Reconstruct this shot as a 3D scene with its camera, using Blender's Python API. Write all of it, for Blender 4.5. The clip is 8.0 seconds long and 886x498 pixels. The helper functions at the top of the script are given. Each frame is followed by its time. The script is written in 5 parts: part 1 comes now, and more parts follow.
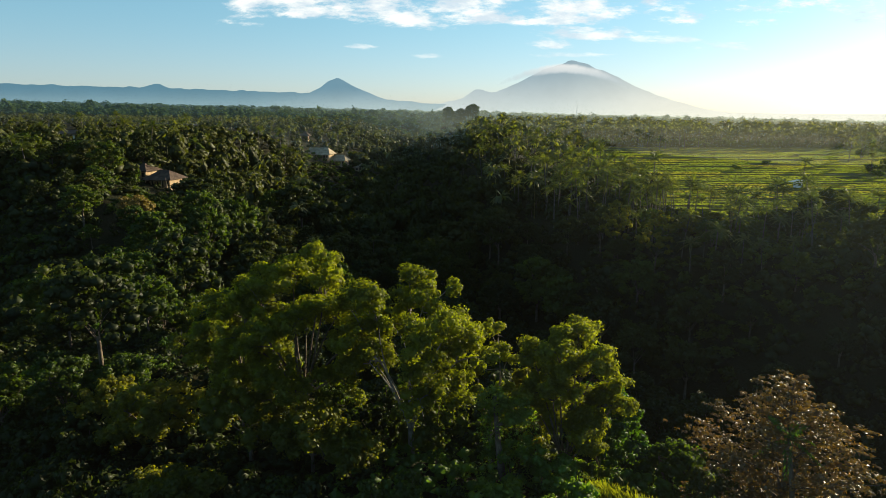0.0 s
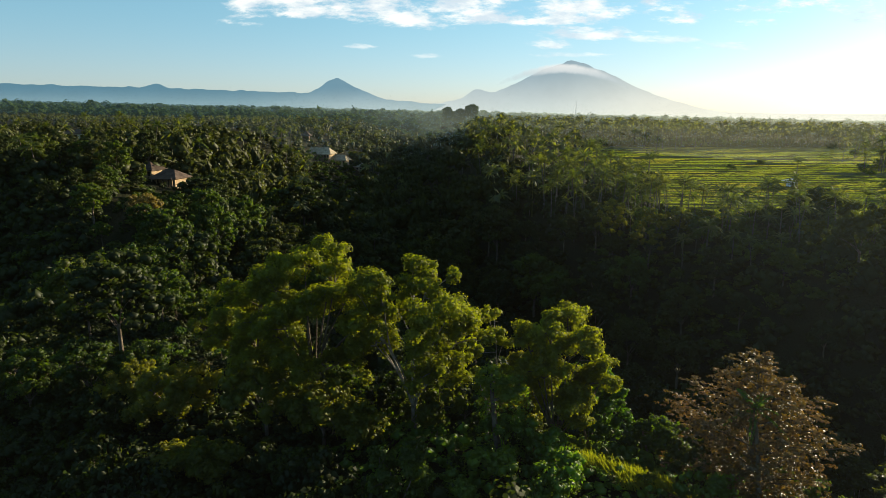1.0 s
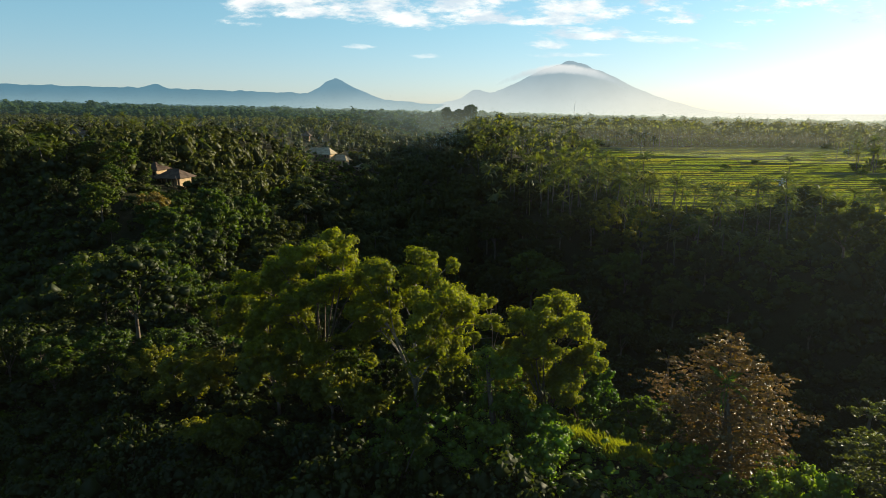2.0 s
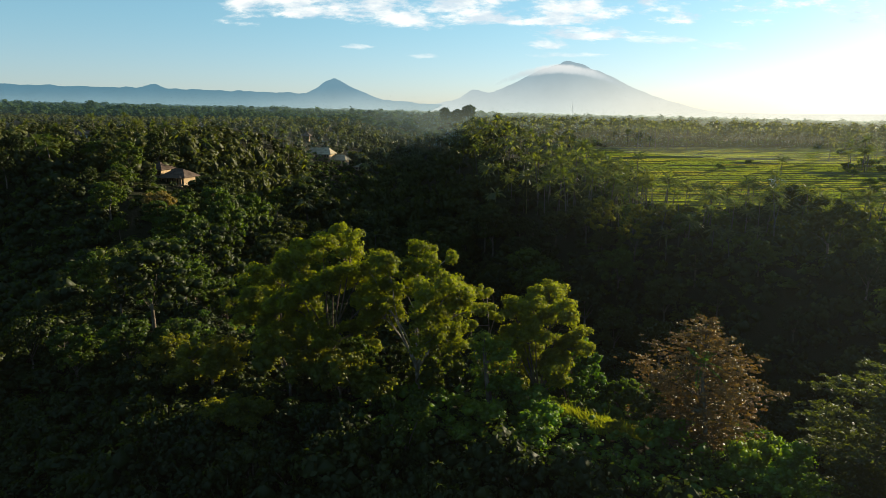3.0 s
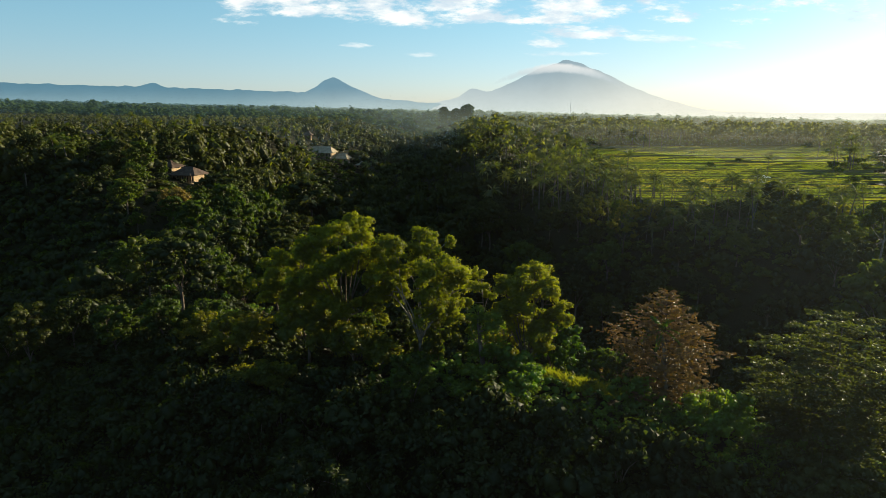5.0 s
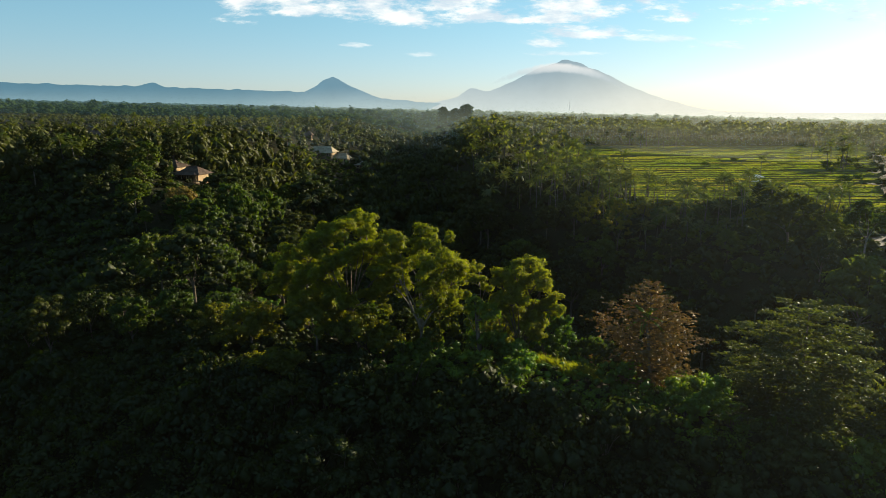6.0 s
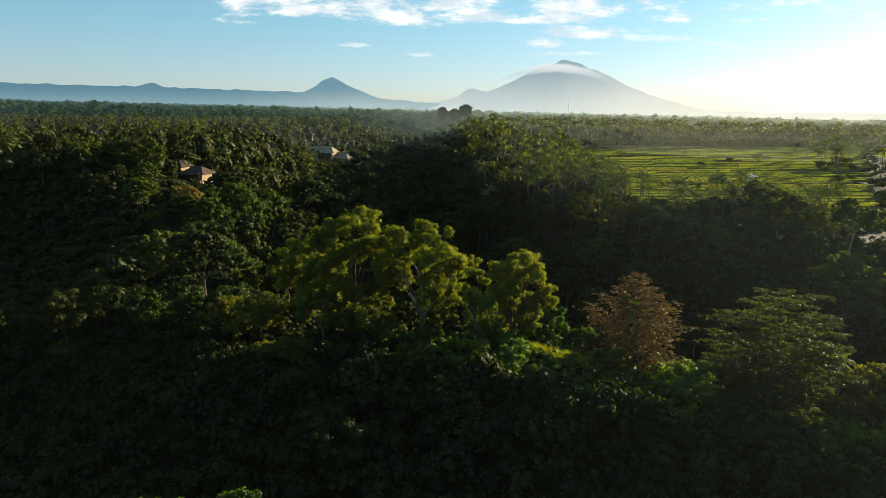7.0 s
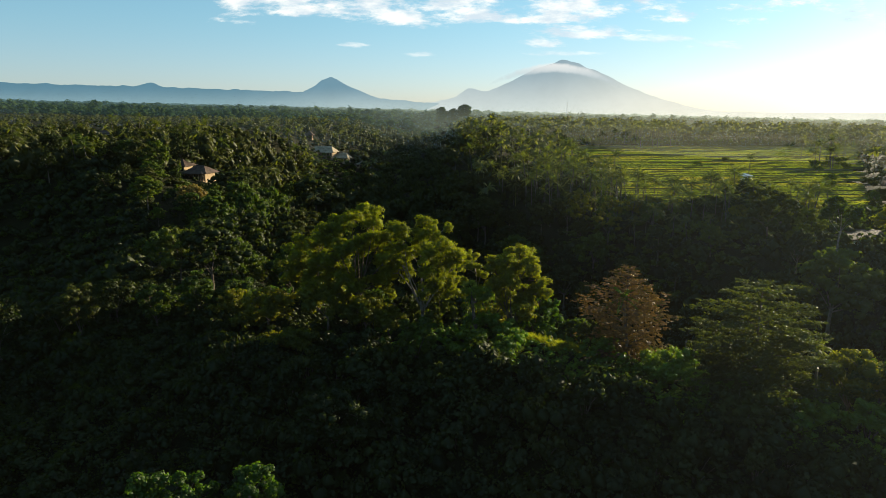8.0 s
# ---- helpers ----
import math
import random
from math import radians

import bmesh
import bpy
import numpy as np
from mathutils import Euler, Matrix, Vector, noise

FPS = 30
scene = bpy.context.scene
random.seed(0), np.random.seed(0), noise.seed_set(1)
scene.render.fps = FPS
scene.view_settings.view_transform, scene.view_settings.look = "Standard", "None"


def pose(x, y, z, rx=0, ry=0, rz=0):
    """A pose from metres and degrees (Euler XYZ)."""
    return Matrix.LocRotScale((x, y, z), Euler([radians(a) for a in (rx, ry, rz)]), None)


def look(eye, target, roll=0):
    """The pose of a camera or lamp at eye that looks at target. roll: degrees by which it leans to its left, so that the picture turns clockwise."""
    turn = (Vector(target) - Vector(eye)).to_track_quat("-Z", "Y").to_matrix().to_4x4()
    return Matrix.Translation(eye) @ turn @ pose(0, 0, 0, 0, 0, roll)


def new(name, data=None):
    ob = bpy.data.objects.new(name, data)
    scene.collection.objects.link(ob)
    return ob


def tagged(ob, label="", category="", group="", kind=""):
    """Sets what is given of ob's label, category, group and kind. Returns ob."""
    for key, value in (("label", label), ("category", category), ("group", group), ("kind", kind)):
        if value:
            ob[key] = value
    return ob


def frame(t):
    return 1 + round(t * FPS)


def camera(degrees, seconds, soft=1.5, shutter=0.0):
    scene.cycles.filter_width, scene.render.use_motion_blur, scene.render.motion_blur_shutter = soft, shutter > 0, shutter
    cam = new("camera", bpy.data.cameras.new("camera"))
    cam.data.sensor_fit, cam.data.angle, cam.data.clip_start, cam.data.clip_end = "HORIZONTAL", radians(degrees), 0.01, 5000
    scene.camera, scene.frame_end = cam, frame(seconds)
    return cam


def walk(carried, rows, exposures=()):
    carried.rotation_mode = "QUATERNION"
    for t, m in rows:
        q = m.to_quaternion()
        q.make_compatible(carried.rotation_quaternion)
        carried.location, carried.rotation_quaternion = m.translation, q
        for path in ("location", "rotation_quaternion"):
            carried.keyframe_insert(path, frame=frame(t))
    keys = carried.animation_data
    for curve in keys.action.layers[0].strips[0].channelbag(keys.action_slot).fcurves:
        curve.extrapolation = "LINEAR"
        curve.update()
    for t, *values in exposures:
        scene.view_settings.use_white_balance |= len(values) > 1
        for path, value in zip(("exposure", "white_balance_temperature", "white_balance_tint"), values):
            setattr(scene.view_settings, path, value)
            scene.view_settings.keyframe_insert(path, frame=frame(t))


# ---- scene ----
# ================= camera and walk =================
cam = camera(70, 8.0, soft=0.8)
walk(cam, [
    (0.0, look((0.467, 5.029, 42.467), (0.467, 24.6, 38.28))),
    (0.5, look((0.410, 2.589, 42.558), (0.418, 22.16, 38.37))),
    (1.0, look((0.352, 0.085, 42.659), (0.372, 19.65, 38.47))),
    (1.5, look((0.303, -2.379, 42.741), (0.335, 17.18, 38.56))),
    (3.0, look((0.080, -10.038, 43.152), (0.185, 9.52, 38.97))),
    (3.5, look((0.016, -12.641, 43.256), (0.130, 6.92, 39.07))),
    (4.0, look((-0.020, -15.305, 43.372), (0.110, 4.26, 39.19))),
    (4.5, look((-0.050, -17.970, 43.480), (0.085, 1.59, 39.28))),
    (6.0, look((-0.190, -25.958, 44.077), (-0.025, -6.41, 39.85))),
    (6.5, look((-0.226, -28.433, 44.230), (-0.051, -8.88, 40.01))),
    (7.0, look((-0.282, -30.838, 44.353), (-0.095, -11.29, 40.13))),
    (7.5, look((-0.358, -33.078, 44.432), (-0.158, -13.53, 40.21))),
    (8.0, look((-0.424, -35.277, 44.499), (-0.204, -15.73, 40.27))),
])

# ================= sky, sun, exposure =================
SUN_AZ, SUN_EL = 49.0, 9.5          # degrees to the right of +y, and above the horizon
scene.view_settings.exposure = 1.4


class Nodes:
    """Short-hand for wiring a node tree."""

    def __init__(self, tree):
        self.tree = tree
        tree.nodes.clear()

    def add(self, kind):
        return self.tree.nodes.new(kind)

    def join(self, a, b):
        self.tree.links.new(a, b)

    def feed(self, value, socket):
        if isinstance(value, bpy.types.NodeSocket):
            self.join(value, socket)
        elif value is not None:
            socket.default_value = value

    def math(self, op, a, b=None, c=None, clamp=False):
        n = self.add("ShaderNodeMath")
        n.operation, n.use_clamp = op, clamp
        for v, s in zip((a, b, c), n.inputs):
            self.feed(v, s)
        return n.outputs[0]

    def step(self, x, lo, hi, a=0.0, b=1.0):
        n = self.add("ShaderNodeMapRange")
        n.interpolation_type = "SMOOTHSTEP"
        for v, s in zip((x, lo, hi, a, b), n.inputs):
            self.feed(v, s)
        return n.outputs[0]

    def mix(self, f, a, b, mode="MIX"):
        n = self.add("ShaderNodeMix")
        n.data_type, n.blend_type = "RGBA", mode
        self.feed(f, n.inputs[0])
        self.feed(a, n.inputs[6])
        self.feed(b, n.inputs[7])
        return n.outputs[2]

    def noise(self, vector, scale, detail=4.0, rough=0.55):
        n = self.add("ShaderNodeTexNoise")
        if vector is not None:
            self.join(vector, n.inputs["Vector"])
        n.inputs["Scale"].default_value, n.inputs["Detail"].default_value = scale, detail
        n.inputs["Roughness"].default_value = rough
        return n.outputs[0]

    def ramp(self, f, stops):
        n = self.add("ShaderNodeValToRGB")
        while len(n.color_ramp.elements) < len(stops):
            n.color_ramp.elements.new(0.5)
        for e, (at, col) in zip(n.color_ramp.elements, stops):
            e.position, e.color = at, (*col, 1)
        self.join(f, n.inputs[0])
        return n.outputs[0]

    def vec(self, x, y, z):
        n = self.add("ShaderNodeCombineXYZ")
        for v, s in zip((x, y, z), n.inputs):
            self.feed(v, s)
        return n.outputs[0]


def make_world():
    world = bpy.data.worlds.new("morning_sky")
    scene.world = world
    world.use_nodes = True
    n = Nodes(world.node_tree)
    sky = n.add("ShaderNodeTexSky")
    sky.sky_type, sky.sun_disc = "NISHITA", False
    sky.sun_elevation, sky.sun_rotation = radians(SUN_EL), radians(SUN_AZ)
    sky.altitude, sky.air_density, sky.dust_density, sky.ozone_density = 200, 1.0, 0.45, 3.0
    way = n.add("ShaderNodeTexCoord").outputs["Generated"]
    sep = n.add("ShaderNodeSeparateXYZ")
    n.join(way, sep.inputs[0])
    x, y, z = sep.outputs
    front = n.step(y, 0.15, 0.4)
    yy = n.math("MAXIMUM", y, 0.1)
    u, v = n.math("DIVIDE", x, yy), n.math("DIVIDE", z, yy)
    # broken cloud bank: fine cells, flattened
    cells = n.noise(n.vec(n.math("MULTIPLY", u, 15.0), n.math("MULTIPLY", v, 50.0), 0.3), 1.0, 9.0, 0.64)
    broad = n.noise(n.vec(n.math("MULTIPLY", u, 3.0), n.math("MULTIPLY", v, 8.0), 4.1), 1.0, 3.0, 0.5)
    low = n.math("ADD", 0.112, n.math("MULTIPLY", n.math("SUBTRACT", broad, 0.5), 0.06))
    bank = n.math("MULTIPLY", n.step(v, low, n.math("ADD", low, 0.028)), n.step(u, -0.37, -0.29))
    bank = n.math("MULTIPLY", bank, n.step(u, 0.08, 0.42, 1.0, 0.62))
    dens = n.math("ADD", n.math("MULTIPLY", cells, 1.25), n.math("MULTIPLY", bank, 0.44))
    cover = n.math("MULTIPLY", n.step(dens, 0.895, 1.14), n.math("MULTIPLY", front, n.step(v, 0.095, 0.115)))
    shred = n.noise(n.vec(n.math("MULTIPLY", n.math("ADD", u, n.math("MULTIPLY", v, 1.2)), 26.0), n.math("MULTIPLY", v, 120.0), 1.7), 1.0, 8.0, 0.62)
    # thin separate wisps: u, v, half length, half height, density
    for cu, cv, ru, rv, k in ((0.225, 0.117, 0.075, 0.011, 0.9), (0.335, 0.109, 0.075, 0.006, 0.55),
                              (0.163, 0.103, 0.042, 0.0065, 0.85), (-0.122, 0.099, 0.022, 0.0045, 0.6),
                              (-0.022, 0.086, 0.024, 0.004, 0.45), (0.425, 0.100, 0.05, 0.006, 0.5),
                              (0.205, 0.087, 0.055, 0.0045, 0.5)):
        du = n.math("DIVIDE", n.math("SUBTRACT", u, cu), ru)
        dv = n.math("DIVIDE", n.math("SUBTRACT", v, cv), rv)
        r = n.math("ADD", n.math("MULTIPLY", du, du), n.math("MULTIPLY", dv, dv))
        r = n.math("ADD", r, n.math("MULTIPLY", n.math("SUBTRACT", shred, 0.5), 5.5))
        cover = n.math("MAXIMUM", cover, n.math("MULTIPLY", n.math("MULTIPLY", n.step(r, -0.2, 1.3, 1.0, 0.0), k), front))
    lit = n.noise(n.vec(n.math("MULTIPLY", u, 14.0), n.math("MULTIPLY", v, 40.0), 2.0), 1.0, 6.0, 0.6)
    cloud = n.mix(n.step(lit, 0.36, 0.62), (2.7, 3.1, 3.4, 1), (4.3, 4.3, 4.05, 1))
    # moist air: paler and bluer towards the horizon
    tone = n.mix(n.step(z, 0.0, 0.16), (0.97, 1.05, 1.25, 1), (0.78, 1.07, 1.14, 1))
    even = n.add("ShaderNodeGamma")
    n.join(sky.outputs[0], even.inputs[0])
    even.inputs[1].default_value = 0.66
    tint = n.mix(1.0, even.outputs[0], tone, "MULTIPLY")
    both = n.mix(n.math("MULTIPLY", cover, 0.9), tint, cloud)
    back = n.add("ShaderNodeBackground")
    n.join(both, back.inputs[0])
    back.inputs[1].default_value = 0.102
    n.join(back.outputs[0], n.add("ShaderNodeOutputWorld").inputs[0])


make_world()
lamp = bpy.data.lights.new("sun", "SUN")
lamp.energy, lamp.angle, lamp.color = 5.0, radians(0.6), (1.0, 0.86, 0.60)
sun = new("sun", lamp)
sun.matrix_world = look((0, 0, 0), (-math.sin(radians(SUN_AZ)) * math.cos(radians(SUN_EL)),
                                    -math.cos(radians(SUN_AZ)) * math.cos(radians(SUN_EL)), -math.sin(radians(SUN_EL))))
sun.location = (300, 400, 120)

# ================= materials =================
def leaf_material(name, dark, light, gold, through_light=0.55, gloss=0.012, spread=0.09, blade=(1.75, 1.95, 0.35), polish=0.5):
    """Foliage: leaf-to-leaf and tree-to-tree variation, light passing through the blade."""
    mat = bpy.data.materials.new(name)
    mat.use_nodes = True
    n = Nodes(mat.node_tree)
    geo, info = n.add("ShaderNodeNewGeometry"), n.add("ShaderNodeObjectInfo")
    one = geo.outputs["Random Per Island"]
    patch = n.noise(geo.outputs["Position"], spread, 3.0)
    fine = n.noise(geo.outputs["Position"], 1.3, 3.0)
    base = n.mix(n.step(patch, 0.36, 0.64), (*dark, 1), (*light, 1))
    base = n.mix(n.math("MULTIPLY", n.step(info.outputs["Random"], 0.55, 1.0), 0.55), base, (*gold, 1))
    base = n.mix(n.math("MULTIPLY", n.step(one, 0.80, 1.0), 0.25), base, (*gold, 1))
    hue = n.add("ShaderNodeHueSaturation")
    n.feed(n.math("ADD", 0.68, n.math("ADD", n.math("MULTIPLY", one, 0.2), n.math("MULTIPLY", fine, 0.44))), hue.inputs["Value"])
    n.join(base, hue.inputs["Color"])
    diff, tran, glos = n.add("ShaderNodeBsdfDiffuse"), n.add("ShaderNodeBsdfTranslucent"), n.add("ShaderNodeBsdfGlossy")
    n.join(hue.outputs[0], diff.inputs[0])
    n.join(n.mix(1.0, hue.outputs[0], (*blade, 1), "MULTIPLY"), tran.inputs[0])
    glos.inputs["Roughness"].default_value = polish
    one_side = n.add("ShaderNodeMixShader")
    one_side.inputs[0].default_value = through_light
    n.join(diff.outputs[0], one_side.inputs[1])
    n.join(tran.outputs[0], one_side.inputs[2])
    top = n.add("ShaderNodeMixShader")
    top.inputs[0].default_value = gloss
    n.join(one_side.outputs[0], top.inputs[1])
    n.join(glos.outputs[0], top.inputs[2])
    n.join(top.outputs[0], n.add("ShaderNodeOutputMaterial").inputs[0])
    return mat


def solid(name, a, b, scale=1.0, rough=0.85, bump=0.4, bump_scale=12.0, vary=0.25, stretch=(1, 1, 1), fine=(0.85, 1.15)):
    """An opaque surface with two colours at a broad scale, grain and relief at a fine one."""
    mat = bpy.data.materials.new(name)
    mat.use_nodes = True
    n = Nodes(mat.node_tree)
    geo, info = n.add("ShaderNodeNewGeometry"), n.add("ShaderNodeObjectInfo")
    at = n.add("ShaderNodeVectorMath")
    at.operation = "MULTIPLY"
    n.join(geo.outputs["Position"], at.inputs[0])
    at.inputs[1].default_value = stretch
    broad, grain = n.noise(at.outputs[0], scale, 5.0), n.noise(at.outputs[0], bump_scale, 5.0)
    col = n.mix(n.step(broad, 0.34, 0.66), (*a, 1), (*b, 1))
    hue = n.add("ShaderNodeHueSaturation")
    n.join(col, hue.inputs["Color"])
    shade = n.math("ADD", n.step(grain, 0.25, 0.75, fine[0], fine[1]),
                   n.math("MULTIPLY", n.math("SUBTRACT", info.outputs["Random"], 0.5), vary))
    n.join(shade, hue.inputs["Value"])
    bsdf, rel = n.add("ShaderNodeBsdfPrincipled"), n.add("ShaderNodeBump")
    n.join(hue.outputs[0], bsdf.inputs["Base Color"])
    bsdf.inputs["Roughness"].default_value = rough
    bsdf.inputs["Specular IOR Level"].default_value = 0.06
    rel.inputs["Strength"].default_value, rel.inputs["Distance"].default_value = bump, 1.0 / bump_scale
    n.join(grain, rel.inputs["Height"])
    n.join(rel.outputs[0], bsdf.inputs["Normal"])
    n.join(bsdf.outputs[0], n.add("ShaderNodeOutputMaterial").inputs[0])
    return mat


LIME_LIGHT = (2.05, 1.95, 0.30)
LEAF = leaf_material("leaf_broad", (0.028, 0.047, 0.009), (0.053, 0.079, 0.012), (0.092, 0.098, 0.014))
LEAF_WOOD = leaf_material("leaf_woodland", (0.018, 0.027, 0.008), (0.030, 0.039, 0.010), (0.054, 0.053, 0.012), 0.34)
LEAF_FAN = leaf_material("leaf_glossy", (0.015, 0.023, 0.005), (0.028, 0.038, 0.007), (0.064, 0.068, 0.010), 0.6, 0.030, polish=0.42)
LEAF_LIME = leaf_material("leaf_lime", (0.098, 0.110, 0.010), (0.142, 0.150, 0.013), (0.168, 0.164, 0.014), 0.6, blade=(1.80, 1.95, 0.30))
LEAF_VINE = leaf_material("leaf_vine", (0.036, 0.074, 0.009), (0.064, 0.112, 0.012), (0.104, 0.122, 0.012), 0.55, 0.015)
LEAF_COPPER = leaf_material("leaf_copper", (0.060, 0.043, 0.008), (0.115, 0.066, 0.010), (0.150, 0.086, 0.010), 0.4, 0.05, 0.5, LIME_LIGHT, 0.4)
# Leaf of dark trees, and painted shade on the growth of shaded slopes.
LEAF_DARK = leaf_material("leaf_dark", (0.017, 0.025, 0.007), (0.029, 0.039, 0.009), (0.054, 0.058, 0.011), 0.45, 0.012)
# The broad leaf made lighter and yellower: sunlight put into the colour.
LEAF_SUNLIT = leaf_material("leaf_sunlit", (0.062, 0.074, 0.010), (0.098, 0.110, 0.013), (0.136, 0.132, 0.014), 0.58, blade=LIME_LIGHT)
# Creeper green, brightened to paint in the sun on the crest.
LEAF_CREEPER_LIT = leaf_material("leaf_creeper_lit", (0.056, 0.104, 0.012), (0.092, 0.152, 0.015), (0.130, 0.150, 0.014), 0.6, 0.02)
LEAF_DRY = leaf_material("leaf_dry", (0.110, 0.090, 0.032), (0.140, 0.112, 0.036), (0.160, 0.115, 0.036), 0.35, blade=LIME_LIGHT)
FROND = leaf_material("palm_frond", (0.034, 0.048, 0.010), (0.064, 0.080, 0.013), (0.104, 0.104, 0.018), 0.55, 0.035, blade=(1.9, 1.95, 0.40))
GRASS = leaf_material("grass_blade", (0.105, 0.130, 0.016), (0.140, 0.162, 0.019), (0.170, 0.168, 0.022), 0.5, blade=LIME_LIGHT)
RICE = leaf_material("rice_blade", (0.062, 0.080, 0.020), (0.104, 0.116, 0.025), (0.160, 0.126, 0.034), 0.55, 0.01, 0.035, (1.75, 1.9, 0.45))
BARK = solid("bark_pale", (0.13, 0.11, 0.085), (0.24, 0.21, 0.17), 1.4, 0.9, 0.6, 9.0)
BARK_DARK = solid("bark_dark", (0.07, 0.055, 0.04), (0.14, 0.11, 0.08), 1.1, 0.9, 0.6, 9.0)
PALM_BARK = solid("palm_bark", (0.06, 0.052, 0.040), (0.11, 0.097, 0.076), 0.8, 0.9, 0.5, 7.0, stretch=(1, 1, 4))
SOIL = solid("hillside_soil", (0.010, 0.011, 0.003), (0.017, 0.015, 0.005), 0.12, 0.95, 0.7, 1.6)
MUD = solid("paddy_mud", (0.080, 0.090, 0.026), (0.125, 0.112, 0.036), 0.09, 0.75, 0.5, 3.0)
BUND = solid("bund_earth", (0.045, 0.055, 0.018), (0.080, 0.075, 0.030), 0.3, 0.95, 0.6, 5.0)
TILE = solid("clay_roof_tile", (0.052, 0.036, 0.027), (0.095, 0.066, 0.048), 0.5, 0.8, 0.6, 6.0)
TILE_GREY = solid("weathered_roof_tile", (0.22, 0.175, 0.115), (0.32, 0.26, 0.175), 0.4, 0.8, 0.6, 5.0)
PLASTER = solid("cream_plaster", (0.27, 0.19, 0.11), (0.37, 0.27, 0.16), 0.6, 0.85, 0.2, 8.0)
WHITE = solid("white_plaster", (0.72, 0.72, 0.69), (0.82, 0.82, 0.80), 0.5, 0.8, 0.2, 8.0)
TIMBER = solid("dark_timber", (0.07, 0.045, 0.028), (0.14, 0.09, 0.055), 1.5, 0.7, 0.5, 14.0, stretch=(1, 1, 5))
STEEL = solid("mast_steel", (0.50, 0.51, 0.52), (0.62, 0.63, 0.64), 0.6, 0.6, 0.2, 8.0)


def glass_material():
    mat = bpy.data.materials.new("window_glass")
    mat.use_nodes = True
    b = mat.node_tree.nodes["Principled BSDF"]
    b.inputs["Base Color"].default_value = (0.02, 0.025, 0.03, 1)
    b.inputs["Roughness"].default_value, b.inputs["IOR"].default_value = 0.06, 1.5
    return mat


GLASS = glass_material()


def veil_material(name, left, right, thin, thick, top=None, cool=(0.55, 0.78, 0.88)):
    """A thin sheet that scatters the sun, standing in for haze and lens glare: nearly clear, a little thicker towards
    the sun; it thins out above the plateau.
    """
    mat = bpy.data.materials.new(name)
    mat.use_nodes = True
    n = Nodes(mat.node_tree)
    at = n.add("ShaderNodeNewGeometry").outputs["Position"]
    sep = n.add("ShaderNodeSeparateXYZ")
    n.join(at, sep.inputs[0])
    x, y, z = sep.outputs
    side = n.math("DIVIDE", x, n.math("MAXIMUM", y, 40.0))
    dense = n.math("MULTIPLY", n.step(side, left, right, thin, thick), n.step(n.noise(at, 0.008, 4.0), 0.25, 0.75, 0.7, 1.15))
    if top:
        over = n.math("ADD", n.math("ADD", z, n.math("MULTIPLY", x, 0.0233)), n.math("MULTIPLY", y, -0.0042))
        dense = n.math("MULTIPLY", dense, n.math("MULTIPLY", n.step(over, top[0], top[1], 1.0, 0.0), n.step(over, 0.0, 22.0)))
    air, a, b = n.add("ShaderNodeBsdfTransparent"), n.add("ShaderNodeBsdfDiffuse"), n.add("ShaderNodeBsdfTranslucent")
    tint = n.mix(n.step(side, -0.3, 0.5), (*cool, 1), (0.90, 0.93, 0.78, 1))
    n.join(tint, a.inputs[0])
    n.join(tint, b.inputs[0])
    sheet_mix, veil = n.add("ShaderNodeMixShader"), n.add("ShaderNodeMixShader")
    sheet_mix.inputs[0].default_value = 0.5
    n.join(a.outputs[0], sheet_mix.inputs[1])
    n.join(b.outputs[0], sheet_mix.inputs[2])
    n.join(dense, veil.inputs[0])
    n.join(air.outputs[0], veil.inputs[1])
    n.join(sheet_mix.outputs[0], veil.inputs[2])
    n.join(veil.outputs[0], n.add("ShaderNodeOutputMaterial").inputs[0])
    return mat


# Added veils: one for distance haze, one for lens glare over the gorge.
HAZE_VEIL = veil_material("plateau_haze", -0.5, 0.6, 0.016, 0.034, (30, 58))
GLARE_VEIL = veil_material("glare_sheet", -0.05, 0.55, 0.004, 0.040, cool=(0.92, 0.80, 0.66))


def far_wood_material():
    """Woods beyond a kilometre, as a backdrop: leaf colour that gives way to haze painted as emission."""
    mat = bpy.data.materials.new("far_woods_hazed")
    mat.use_nodes = True
    n = Nodes(mat.node_tree)
    at = n.add("ShaderNodeNewGeometry").outputs["Position"]
    sep = n.add("ShaderNodeSeparateXYZ")
    n.join(at, sep.inputs[0])
    x, y, _ = sep.outputs
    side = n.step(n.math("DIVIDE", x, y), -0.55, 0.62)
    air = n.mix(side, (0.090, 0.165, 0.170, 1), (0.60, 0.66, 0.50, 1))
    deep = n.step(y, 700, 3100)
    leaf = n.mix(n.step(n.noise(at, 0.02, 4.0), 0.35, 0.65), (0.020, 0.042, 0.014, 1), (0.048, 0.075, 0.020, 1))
    diff, tran, em = n.add("ShaderNodeBsdfDiffuse"), n.add("ShaderNodeBsdfTranslucent"), n.add("ShaderNodeEmission")
    n.join(leaf, diff.inputs[0])
    n.join(leaf, tran.inputs[0])
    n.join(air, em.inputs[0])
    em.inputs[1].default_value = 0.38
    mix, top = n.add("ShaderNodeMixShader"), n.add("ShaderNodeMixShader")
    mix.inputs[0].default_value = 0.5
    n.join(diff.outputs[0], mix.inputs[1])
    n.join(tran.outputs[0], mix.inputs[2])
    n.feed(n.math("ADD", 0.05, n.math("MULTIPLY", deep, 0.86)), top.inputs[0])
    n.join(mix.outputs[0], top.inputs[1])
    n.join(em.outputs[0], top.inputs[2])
    n.join(top.outputs[0], n.add("ShaderNodeOutputMaterial").inputs[0])
    return mat


FAR_WOOD_HAZED = far_wood_material()


